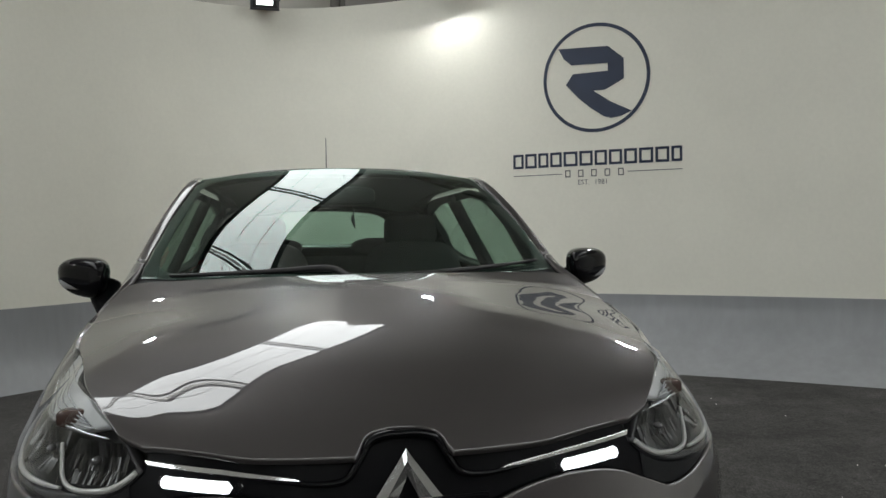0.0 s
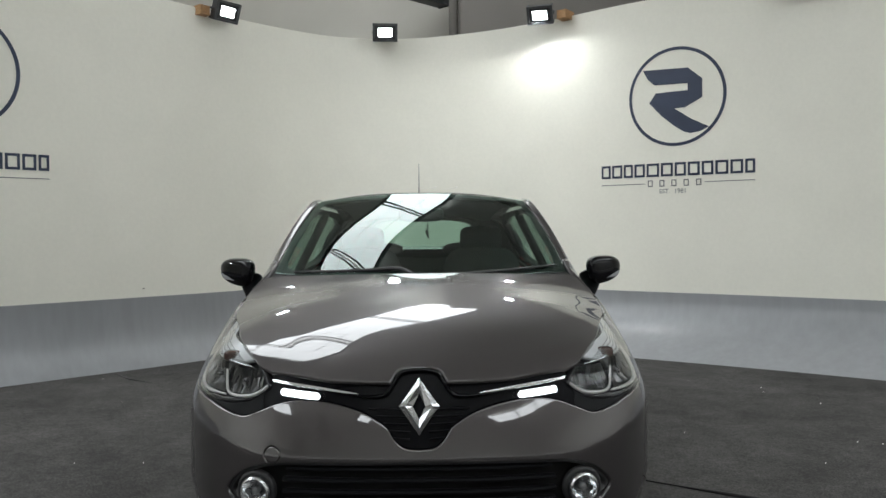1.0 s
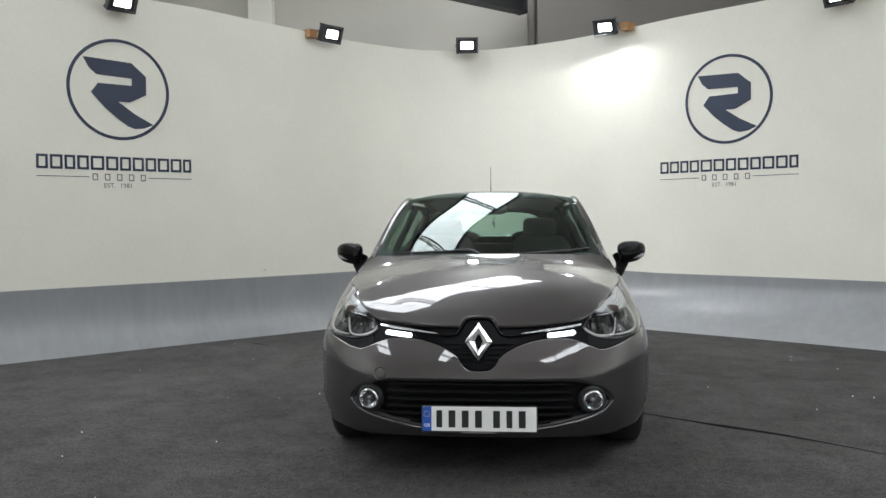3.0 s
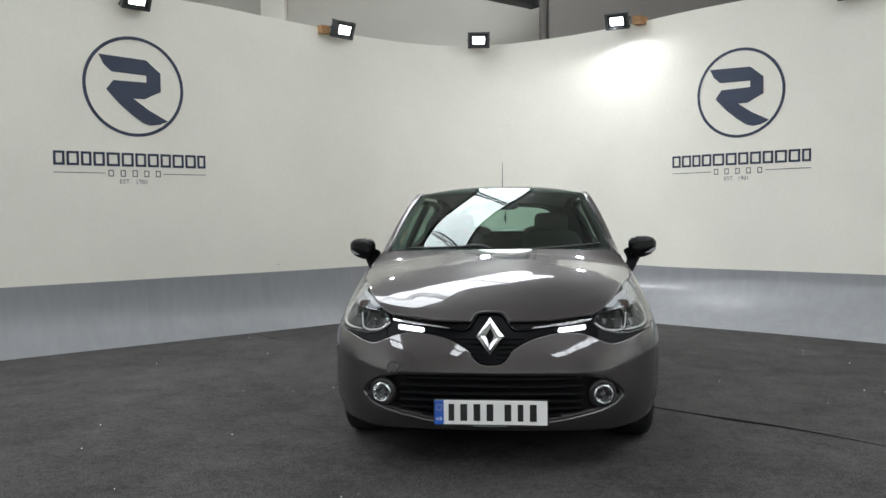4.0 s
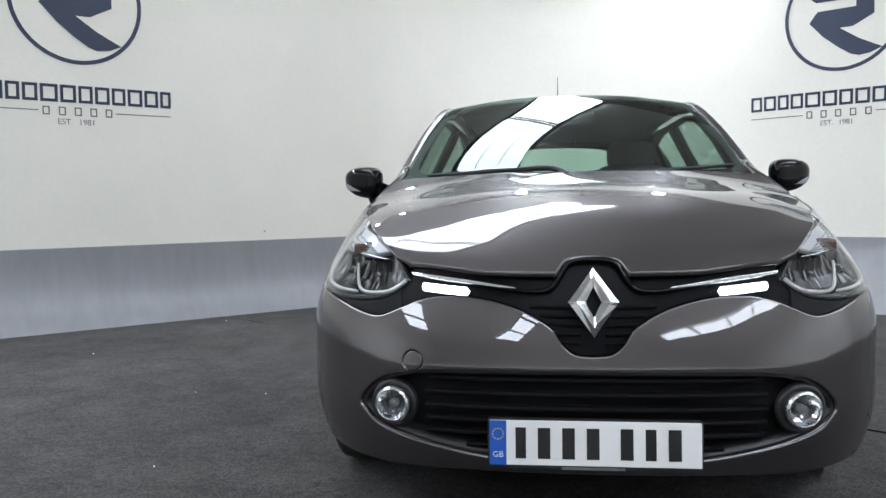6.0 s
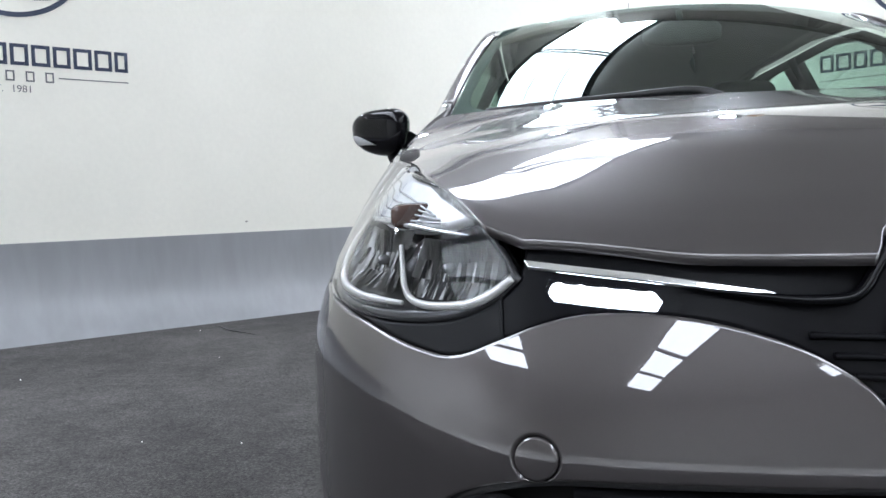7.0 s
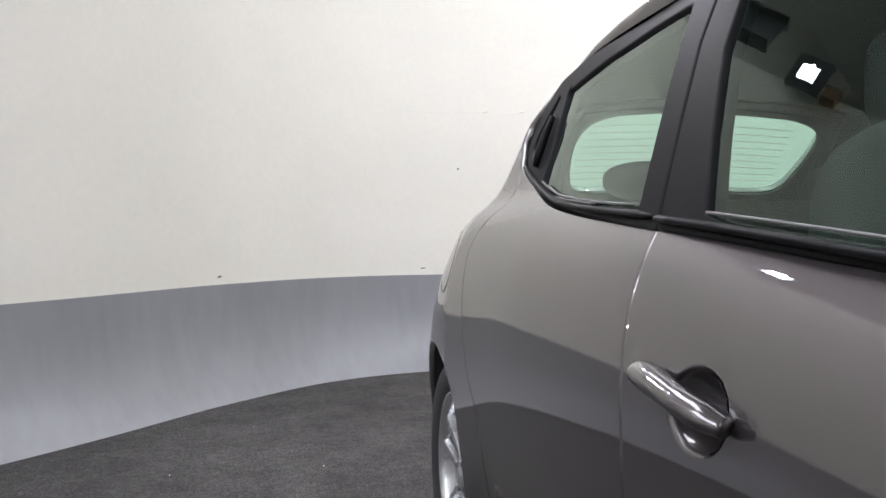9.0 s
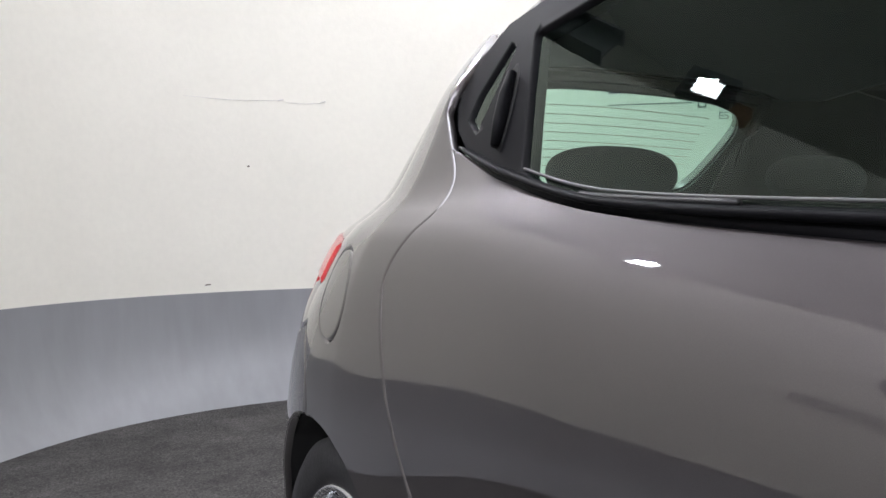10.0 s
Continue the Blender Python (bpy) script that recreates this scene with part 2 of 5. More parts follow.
def body(u, z):
    """Lower body shell: nose, wings, doors, quarters, tail."""
    u, z = np.asarray(u, float), np.asarray(z, float)
    x, y, nx, ny = plan(u)
    zb, k = top_z(u), top_in(u)
    z0 = spline([0.0, 0.5, 0.9, 5.0], [0.49, 0.49, 0.55, 0.55], u)
    t = np.clip((z - z0) / (zb - z0), 0, 1.6)
    tuck = spline([0.0, 0.35, 0.6, 0.8, 1.0, 1.2, 1.5, 1.75, 2.0, 3.4, 3.6, 3.75, 5.0], [0.055, 0.05, 0.035, 0.042, 0.05, 0.036, 0.022, 0.03, 0.065, 0.08, 0.075, 0.022, 0.022], u)
    zt = spline([0.0, 1.7, 2.0, 3.5, 3.75, 5.0], [0.39, 0.38, 0.57, 0.57, 0.42, 0.42], u)
    ex = spline([-2.0, -1.2, -0.7, 0.0, 2.0], [1.9, 1.9, 2.9, 4.3, 4.3], y)
    ex = np.where(u < 0.9, spline([0.0, 0.5, 0.9, 5.0], [1.25, 1.4, 1.9, 1.9], u), ex)
    ins = k * t**ex
    # the haunch behind the rear doors, with its tight shoulder
    zk = [0.5, 0.7, 0.8, 0.88, 0.96, 1.03, 1.12, 1.2, 1.32]
    h1 = spline(zk, [0, 0.010, 0.024, 0.044, 0.082, 0.152, 0.198, 0.232, 0.325], z)
    h2 = spline(zk, [0, 0.020, 0.045, 0.080, 0.126, 0.212, 0.268, 0.315, 0.41], z)
    w = np.clip((y - 1.3) / 0.3, 0, 1)
    haunch = h1 * (1 - w) + h2 * w
    m = np.clip((y - 0.75) / 0.5, 0, 1)
    m = m * m * (3 - 2 * m)
    ins = ins * (1 - m) + haunch * m + tuck * (np.clip(zt - z, 0, 1) / (zt - 0.2)) ** 2
    return np.stack([x - nx * ins, y - ny * ins, z + 0 * u], -1)


HOOD_EDGE = catmull([(0.515, -1.914, 0.766), (0.566, -1.845, 0.813), (0.612, -1.76, 0.842), (0.655, -1.60, 0.868), (0.70, -1.40, 0.888),
                     (0.708, -1.22, 0.92), (0.70, -1.12, 0.950), (0.661, -0.985, 1.011)], 20)
HOOD_MID = catmull([(-2.016, 0.736), (-1.962, 0.774), (-1.90, 0.812), (-1.77, 0.875), (-1.60, 0.927), (-1.40, 0.9685), (-1.2, 1.004), (-1.09, 1.0225)], 20)


def step(x):
    x = np.clip(x, 0, 1)
    return x * x * (3 - 2 * x)


def hood(a, v):
    """Bonnet: a across from -1 to 1, v from the nose back to the windscreen."""
    a, v = np.asarray(a, float), np.asarray(v, float)
    k = np.linspace(0, 1, len(HOOD_MID))
    ex, ey, ez = (np.interp(v, k, HOOD_EDGE[:, i]) for i in range(3))
    cy, cz = (np.interp(v, k, HOOD_MID[:, i]) for i in range(2))
    m = np.abs(a)
    along = step((v - 0.08) / 0.25) * step((0.75 - v) / 0.3)
    crease = 0.0045 * np.exp(-((m - 0.83) / 0.13) ** 2) * along
    ex2 = 4.2 - 1.9 * step((v - 0.42) / 0.36)
    return np.stack([ex * a, cy + (ey - cy) * m**2.2, cz + (ez - cz) * m**ex2 + crease], -1)


def screen(a, b):
    """Windscreen: a across from -1 to 1, b from the scuttle up to the roof."""
    a, b = np.asarray(a, float), np.asarray(b, float)
    w = 0.675 + (0.548 - 0.675) * b
    y0, y1 = -1.06 + 0.20 * a**2, -0.27 + 0.10 * a**2
    z0, z1 = 1.0 + 0.012 * a**2, 1.403 - 0.035 * a**2
    bulge = 0.027 * np.sin(np.pi * b)
    return np.stack([w * a, y0 + (y1 - y0) * b - 0.5 * bulge, z0 + (z1 - z0) * b + 0.8 * bulge], -1)


def glass_side(y, z):
    """Side glass and pillars, half-width at (y, z)."""
    y, z = np.asarray(y, float), np.asarray(z, float)
    xb = spline([-1.0, -0.6, 0.0, 0.4, 0.8, 1.05, 1.25, 1.6], [0.715, 0.733, 0.752, 0.745, 0.72, 0.69, 0.655, 0.60], y)
    zb = spline([-1.0, -0.75, -0.4, -0.1, 0.05, 0.2, 0.35, 0.8, 1.05, 1.25, 1.6], [0.94, 0.934, 0.930, 0.934, 0.945, 0.957, 0.967, 0.995, 1.045, 1.10, 1.15], y)
    d = z - zb
    return np.stack([xb + 0.008 - 0.42 * d - 0.05 * d * np.abs(d), y + 0 * z, z + 0 * y], -1)


def roof(x, y):
    zc = spline([-0.35, -0.2, 0.1, 0.5, 1.0, 1.4, 1.75], [1.39, 1.407, 1.424, 1.428, 1.412, 1.375, 1.32], y)
    return np.stack([x + 0 * y, y + 0 * x, zc - 0.069 * (np.abs(x) / 0.6) ** 2.6 * (1 + 0.5 * np.clip((y - 0.9) / 0.5, 0, 1))], -1)


def rail_curves():
    inner = [tuple(hood(1.028, v)) for v in (0.76, 0.90, 0.965)] + [tuple(screen(1.0, b)) for b in (0.12, 0.55, 1.0)]
    inner += [tuple(roof(x, y)) for x, y in ((0.556, 0.1), (0.558, 0.5), (0.545, 1.0), (0.482, 1.42))]
    outer = [tuple(body(u_of_y(y), top_z(u_of_y(y)) + 0.001)) for y in (-1.23, -1.03, -0.86)] + [tuple(glass_side(y, z)) for y, z in (
        (-0.66, 1.06), (-0.44, 1.21), (-0.24, 1.304), (0.1, 1.336), (0.55, 1.338), (1.03, 1.326), (1.235, 1.282))]
    return catmull(inner, 20), catmull(outer, 20)


RAIL_IN, RAIL_OUT = rail_curves()


def rail(t, b):
    """Screen pillar and roof rail: t along from the wing back, b across from the glass to the side windows."""
    t, b = np.asarray(t, float), np.asarray(b, float)
    k = np.linspace(0, 1, len(RAIL_IN))
    p = np.stack([np.interp(t, k, RAIL_IN[:, i]) * (1 - b) + np.interp(t, k, RAIL_OUT[:, i]) * b for i in range(3)], -1)
    bulge = 0.08 * b * (1 - b) * np.clip((t - 0.12) * 4, 0, 1) * (1 - 0.8 * np.clip((t - 0.8) / 0.15, 0, 1))
    return p + np.stack([bulge, 0 * bulge, 0.8 * bulge], -1)


# Plan of the curved studio wall, from its end beside the car round to the other end.
WALL = catmull([(-7.6, -2.8), (-6.0, -0.9), (-4.35, 0.87), (-3.3, 1.93), (-2.1, 3.12), (-1.5, 3.8), (-0.9, 4.3), (-0.2, 4.5),
                (0.6, 4.42), (1.3, 4.08), (2.0, 3.52), (2.9, 2.88), (3.85, 2.14), (5.3, 0.8), (6.6, -0.6)])
WARC = np.concatenate([[0], np.cumsum(np.linalg.norm(np.diff(WALL, axis=0), axis=1))])


WTAN = np.gradient(WALL, WARC, axis=0)
WTAN /= np.linalg.norm(WTAN, axis=1)[:, None]


def cove_reach(s):
    """How far the coved skirting runs out over the floor: steep beside the car, a wide sweep round the corner."""
    k = np.clip((np.asarray(s, float) - 11.3) / 1.3, 0, 1)
    return 0.16 + 0.42 * k * k * (3 - 2 * k)


def cove_top(s):
    return np.interp(s, [0, 9, 11.5, 12.6, 19.2], [0.625, 0.622, 0.605, 0.583, 0.585])


def wall(s, z, off=None):
    """Studio wall at the running length s: a coved skirting below, upright above. off: distance behind the floor line."""
    s, z = np.asarray(s, float), np.asarray(z, float)
    x, y = np.interp(s, WARC, WALL[:, 0]), np.interp(s, WARC, WALL[:, 1])
    tx, ty = np.interp(s, WARC, WTAN[:, 0]), np.interp(s, WARC, WTAN[:, 1])
    if off is None:
        off = 0.15 - cove_reach(s) * np.clip(1 - z / cove_top(s), 0, 1) ** 2.8
    return np.stack([x - ty * off + 0 * z, y + tx * off + 0 * z, z + 0 * s], -1)


def tail(a, b):
    """Tailgate with rear window: a across, b up from the boot edge to the roof."""
    a, b = np.asarray(a, float), np.asarray(b, float)
    w = 0.51 + (0.45 - 0.51) * b
    y0, y1 = 1.93 - 0.10 * a**2, 1.62 - 0.08 * a**2
    z0, z1 = 0.95 + 0 * a, 1.345 - 0.04 * a**2
    return np.stack([w * a, y0 + (y1 - y0) * b + 0.03 * np.sin(np.pi * b), z0 + (z1 - z0) * b], -1)


# ---- building helpers ----
from mathutils.geometry import delaunay_2d_cdt


def mesh_object(name, verts, faces, material, parent=None, label="", smooth=True, normals=None):
    me = bpy.data.meshes.new(name)
    me.from_pydata([tuple(map(float, v)) for v in verts], [], [tuple(map(int, f)) for f in faces])
    me.materials.append(material)
    me.polygons.foreach_set("use_smooth", [smooth] * len(me.polygons))
    me.update()
    if normals is not None:
        me.normals_split_custom_set_from_vertices([tuple(map(float, n)) for n in normals])
    ob = new(name, me)
    if parent:
        ob.parent = parent
    if label:
        ob["label"] = label
    return ob


def part(name, bm, material, parent=None, label="", smooth=False, bevel=0.0):
    """Links a bmesh as one mesh object under a thing or a part."""
    if bevel:
        bmesh.ops.bevel(bm, geom=[e for e in bm.edges if len(e.link_faces) == 2 and e.calc_face_angle(0) > 0.5], offset=bevel, segments=2, affect="EDGES", clamp_overlap=True)
    bmesh.ops.recalc_face_normals(bm, faces=bm.faces)
    me = bpy.data.meshes.new(name)
    bm.to_mesh(me)
    bm.free()
    me.materials.append(material)
    me.polygons.foreach_set("use_smooth", [smooth] * len(me.polygons))
    ob = new(name, me)
    if parent:
        ob.parent = parent
    if label:
        ob["label"] = label
    return ob


def box(lo, hi, m=None):
    bm = bmesh.new()
    bmesh.ops.create_cube(bm, size=1)
    for v in bm.verts:
        v.co = Vector([lo[i] + (v.co[i] + 0.5) * (hi[i] - lo[i]) for i in range(3)])
    if m:
        bm.transform(m)
    return bm


def cyl(r, depth, m=None, n=32, r2=None):
    bm = bmesh.new()
    bmesh.ops.create_cone(bm, cap_ends=True, segments=n, radius1=r, radius2=r if r2 is None else r2, depth=depth)
    if m:
        bm.transform(m)
    return bm


def text_part(name, text, size, m, material, parent):
    """Flat lettering in the built-in font, centred on the matrix m."""
    cu = bpy.data.curves.new(name, "FONT")
    cu.body, cu.size, cu.align_x = text, size, "CENTER"
    src = new(name, cu)
    bpy.context.view_layer.update()
    me = bpy.data.meshes.new_from_object(src.evaluated_get(bpy.context.evaluated_depsgraph_get()))
    bpy.data.objects.remove(src)
    me.transform(m)
    me.materials.clear()
    me.materials.append(material)
    ob = new(name, me)
    ob.parent = parent
    return ob


def empty(name, label, category, group="", kind="", at=(0, 0, 0)):
    ob = new(name)
    ob.location = at
    return tagged(ob, label, category, group, kind)


def dense(poly, d, closed=True):
    p = np.asarray(poly, float)
    out = []
    n = len(p)
    for i in range(n if closed else n - 1):
        a, b = p[i], p[(i + 1) % n]
        k = max(1, int(math.ceil(np.linalg.norm(b - a) / d)))
        out += [a + (b - a) * j / k for j in range(k)]
    if not closed:
        out.append(p[-1])
    return np.array(out)


def inside(poly, q):
    x, y = q[:, 0], q[:, 1]
    r = np.zeros(len(q), bool)
    px, py = poly[:, 0], poly[:, 1]
    j = len(poly) - 1
    for i in range(len(poly)):
        c = ((py[i] > y) != (py[j] > y))
        with np.errstate(divide="ignore", invalid="ignore"):
            xi = (px[j] - px[i]) * (y - py[i]) / (py[j] - py[i]) + px[i]
        r ^= c & (x < xi)
        j = i
    return r


def area(p):
    return 0.5 * np.sum(p[:, 0] * np.roll(p[:, 1], -1) - np.roll(p[:, 0], -1) * p[:, 1])


def normals_of(fn, a, b):
    h = 1e-3
    da, db = fn(a + h, b) - fn(a - h, b), fn(a, b + h) - fn(a, b - h)
    n = np.cross(da, db)
    n /= np.maximum(np.linalg.norm(n, axis=-1, keepdims=True), 1e-9)
    p = fn(a, b)
    core = np.stack([0 * p[..., 0], np.clip(p[..., 1], -1.3, 1.3) * 0.9, 0 * p[..., 2] + 0.55], -1)
    n *= np.sign(np.sum(n * (p - core), -1, keepdims=True))
    return p, n, da / (2 * h), db / (2 * h)


def shell(name, outline, fn, material, parent=None, side=1, step=0.03, holes=(), lift=0.0, thick=0.014, edge=0.003, label="", fillet=0.006, weld=None):
    """A panel: the piece of the surface fn inside the outline, with rolled edges and thickness; weld() blends it into a neighbour."""
    loops = [dense(outline, step * 0.6)] + [dense(h, step * 0.6) for h in holes]
    loops = [p if (area(p) > 0) == (i == 0) else p[::-1] for i, p in enumerate(loops)]
    ring = np.vstack(loops)
    out2 = []
    for p in loops:
        t = np.roll(p, -1, 0) - np.roll(p, 1, 0)
        t /= np.maximum(np.linalg.norm(t, axis=1, keepdims=True), 1e-9)
        out2.append(np.stack([t[:, 1], -t[:, 0]], 1))
    out2 = np.vstack(out2)

    def ok(q, gap):
        m = inside(loops[0], q)
        for h in loops[1:]:
            m &= ~inside(h, q)
        if gap:
            keep = np.ones(len(q), bool)
            for i in range(0, len(q), 2000):
                dd = np.min(np.sum((q[i:i + 2000, None] - ring[None]) ** 2, -1), 1)
                keep[i:i + 2000] = dd > gap * gap
            m &= keep
        return m

    inner = ring - out2 * fillet
    inner = inner[ok(inner, fillet * 0.7)]
    lo, hi = ring.min(0), ring.max(0)
    g = np.stack(np.meshgrid(np.arange(lo[0] + step / 2, hi[0], step), np.arange(lo[1] + step / 2, hi[1], step), indexing="ij"), -1).reshape(-1, 2)
    g = g[ok(g, max(fillet * 1.6, step * 0.45))]
    pts = np.vstack([ring, inner, g])
    edges, k = [], 0
    for p in loops:
        edges += [(k + i, k + (i + 1) % len(p)) for i in range(len(p))]
        k += len(p)
    v, _, f, orig, _, _ = delaunay_2d_cdt([Vector(p) for p in pts], edges, [], 0, 1e-7)
    v = np.array([tuple(p) for p in v])
    src = np.array([o[0] if o else -1 for o in orig])
    tri = np.array([t for t in f if len(t) == 3])
    tri = tri[ok(v[tri].mean(1), 0)]
    p, n, da, db = normals_of(fn, v[:, 0], v[:, 1])
    on = (src >= 0) & (src < len(ring))
    tan = np.zeros_like(p)
    o2 = out2[src[on]]
    tan[on] = da[on] * o2[:, :1] + db[on] * o2[:, 1:]
    tan[on] /= np.maximum(np.linalg.norm(tan[on], axis=1, keepdims=True), 1e-9)
    co = p + n * lift
    nn = n.copy()
    co[on] -= n[on] * edge
    nn[on] = n[on] + tan[on]
    if weld:
        w, aim = weld(v[:, 0], v[:, 1])
        joined = on & (w > 0.5)
        co[joined] = p[joined] + n[joined] * lift
        nn[joined] = n[joined]
        nn = nn / np.linalg.norm(nn, axis=1, keepdims=True) * (1 - w[:, None]) + aim * w[:, None]
    nn /= np.linalg.norm(nn, axis=1, keepdims=True)
    cross = np.cross(co[tri[:, 1]] - co[tri[:, 0]], co[tri[:, 2]] - co[tri[:, 0]])
    flip = np.sum(cross * n[tri].mean(1), 1) < 0
    tri[flip] = tri[flip][:, ::-1]
    faces = [tuple(t) for t in tri]
    back = {}
    for i, s in enumerate(src):
        if on[i]:
            back[int(s)] = i
    verts, norms = list(co), list(nn)
    if thick:
        low = {}
        for s, i in back.items():
            low[s] = len(verts)
            verts.append(p[i] + n[i] * (lift - thick))
            norms.append(tan[i])
        for a, b in edges:
            if a in back and b in back:
                q = (back[a], low[a], low[b], back[b])
                c = np.cross(verts[q[1]] - verts[q[0]], verts[q[3]] - verts[q[0]])
                faces.append(q if np.dot(c, tan[back[a]]) > 0 else q[::-1])
    verts, norms = np.array(verts), np.array(norms)
    if side < 0:
        verts[:, 0] *= -1
        norms[:, 0] *= -1
        faces = [t[::-1] for t in faces]
    return mesh_object(name, verts, faces, material, parent, label, True, norms)


def on_surface(fn, pts, lift=0.0, side=1, d=0.02):
    q = dense(pts, d, False)
    p, n, _, _ = normals_of(fn, q[:, 0], q[:, 1])
    return (p + n * lift) * np.array([side, 1, 1])


def tube(name, pts, r, material, parent=None, label="", n=8, flat=1.0, taper=None, up=(0, 0, 1)):
    """A rod swept along points; flat squeezes it across, taper scales it along the way."""
    pts = np.asarray(pts, float)
    tang = np.gradient(pts, axis=0)
    tang /= np.maximum(np.linalg.norm(tang, axis=1, keepdims=True), 1e-9)
    verts, faces = [], []
    for i, (p, t) in enumerate(zip(pts, tang)):
        a = np.cross(t, up)
        if np.linalg.norm(a) < 1e-3:
            a = np.cross(t, (1, 0, 0))
        a /= np.linalg.norm(a)
        b = np.cross(a, t)
        k = r * (1 if taper is None else np.interp(i / (len(pts) - 1), np.linspace(0, 1, len(taper)), taper))
        for j in range(n):
            w = 2 * math.pi * j / n
            verts.append(p + k * (a * math.cos(w) * flat + b * math.sin(w)))
    m = len(pts)
    for i in range(m - 1):
        for j in range(n):
            faces.append((i * n + j, i * n + (j + 1) % n, (i + 1) * n + (j + 1) % n, (i + 1) * n + j))
    faces += [tuple(range(n))[::-1], tuple(range((m - 1) * n, m * n))]
    return mesh_object(name, verts, faces, material, parent, label)


def blob(name, centre, size, material, parent=None, label="", e1=0.5, e2=0.5, n=40, shape=None, u=(-90, 90), v=(-180, 180), m=None):
    """A superellipsoid, or a piece of one, bent by shape()."""
    def sp(x, e):
        return np.sign(x) * np.abs(x) ** e
    a, b = np.radians(np.linspace(*u, n)), np.radians(np.linspace(*v, n * 2))
    aa, bb = np.meshgrid(a, b, indexing="ij")
    p = np.stack([sp(np.cos(aa), e1) * sp(np.cos(bb), e2), sp(np.cos(aa), e1) * sp(np.sin(bb), e2), sp(np.sin(aa), e1)], -1)
    if shape:
        p = shape(p)
    p = p * np.asarray(size) + np.asarray(centre)
    p = p.reshape(-1, 3)
    k = n * 2
    faces = [(i * k + j, i * k + j + 1, (i + 1) * k + j + 1, (i + 1) * k + j) for i in range(n - 1) for j in range(k - 1)]
    ob = mesh_object(name, p, faces, material, parent, label)
    bm = bmesh.new()
    bm.from_mesh(ob.data)
    bmesh.ops.remove_doubles(bm, verts=bm.verts, dist=1e-5)
    bmesh.ops.recalc_face_normals(bm, faces=bm.faces)
    if m:
        bm.transform(m)
    bm.to_mesh(ob.data)
    bm.free()
    ob.data.polygons.foreach_set("use_smooth", [True] * len(ob.data.polygons))
    return ob


def lathe(name, profile, material, parent=None, label="", n=48, m=None, smooth=True):
    """A turned shape about the x axis from (x, r) pairs."""
    verts = [(x, r * math.cos(2 * math.pi * j / n), r * math.sin(2 * math.pi * j / n)) for x, r in profile for j in range(n)]
    faces = [(i * n + j, i * n + (j + 1) % n, (i + 1) * n + (j + 1) % n, (i + 1) * n + j) for i in range(len(profile) - 1) for j in range(n)]
    bm = bmesh.new()
    vs = [bm.verts.new(v) for v in verts]
    for f in faces:
        bm.faces.new([vs[i] for i in f])
    bmesh.ops.remove_doubles(bm, verts=bm.verts, dist=1e-6)
    if m:
        bm.transform(m)
    return part(name, bm, material, parent, label, smooth)


# ---- the studio and the hall round it ----
def sweep_wall(name, zs, offs, material, s0=0.0, s1=None, n=240, top=None, kind="structure", label="", category="wall"):
    """A strip of wall swept along the studio's plan: zs and offs give its section, first to last and closed."""
    s = np.linspace(s0, WARC[-1] if s1 is None else s1, n)
    k = len(zs)
    rows = []
    for z, o in zip(zs, offs):
        zz = top(s) if z is None else z(s) if callable(z) else np.full(n, z)
        rows.append(wall(s, zz, o(s) if callable(o) else o))
    v = np.stack(rows, 1).reshape(-1, 3)
    f = [(i * k + j, (i + 1) * k + j, (i + 1) * k + (j + 1) % k, i * k + (j + 1) % k) for i in range(n - 1) for j in range(k)]
    f += [tuple(range(k)), tuple(range((n - 1) * k, n * k))[::-1]]
    ob = mesh_object(name, v, f, material)
    bm = bmesh.new()
    bm.from_mesh(ob.data)
    bmesh.ops.recalc_face_normals(bm, faces=bm.faces)
    bm.to_mesh(ob.data)
    bm.free()
    ob.data.polygons.foreach_set("use_smooth", [False] * len(ob.data.polygons))
    return tagged(ob, label, category, "", kind)


def wall_top(s):
    return spline([0, 6.8, 7.5, 8.0, 8.8, 9.6, 10.2, 10.6, 11.3, 11.8, 12.6, 13.5, 15.5, 19.2],
                  [3.41, 3.405, 3.373, 3.354, 3.332, 3.338, 3.353, 3.37, 3.418, 3.445, 3.472, 3.482, 3.5, 3.5], s)


def smooth_strip(ob):
    ob.data.polygons.foreach_set("use_smooth", [True] * len(ob.data.polygons))
    ob.data.set_sharp_from_angle(angle=0.6)


# Slab outside the view, its pale colour added as upward fill.
slab = part("floor_slab", box((-18, -34, -0.12), (18, 9, -0.006)), M_CONCRETE)
tagged(slab, "unseen concrete slab of the hall, lightened to bounce light", "floor", "", "structure")
floor = part("floor", box((-9, -6.9, -0.0055), (9, 5.2, 0)), M_CARPET)
tagged(floor, "charcoal flecked needle-felt carpet laid flat over the floor", "floor", "", "structure")
studio = sweep_wall("wall_studio", (lambda q: cove_top(q) - 0.01, None, None, lambda q: cove_top(q) - 0.01), (0.15, 0.15, 0.21, 0.21), M_WALL, top=wall_top,
                    label="tall curved white painted studio wall with a soft sheen")
smooth_strip(studio)
COVE = [0.0, 0.02, 0.045, 0.075, 0.11, 0.15, 0.2, 0.26, 0.32, 0.39, 0.46, 0.55, 0.7, 0.85, 0.998]
skirting = sweep_wall("baseboard", [lambda q, f=f: f * cove_top(q) for f in COVE] + [lambda q: 0.998 * cove_top(q), 0.0],
                      [lambda q, f=f: 0.146 - cove_reach(q) * (1 - f) ** 2.8 for f in COVE] + [0.149, 0.149], M_BAND,
                      label="grey coved skirting sheet with scuffs and vertical streaks", category="skirting")
smooth_strip(skirting)
tagged(part("wall_north", box((-17.6, 8.4, 0), (0.55, 8.6, 7.2)), M_HALL), "plain beige wall of the hall behind the studio", "wall", "", "structure")
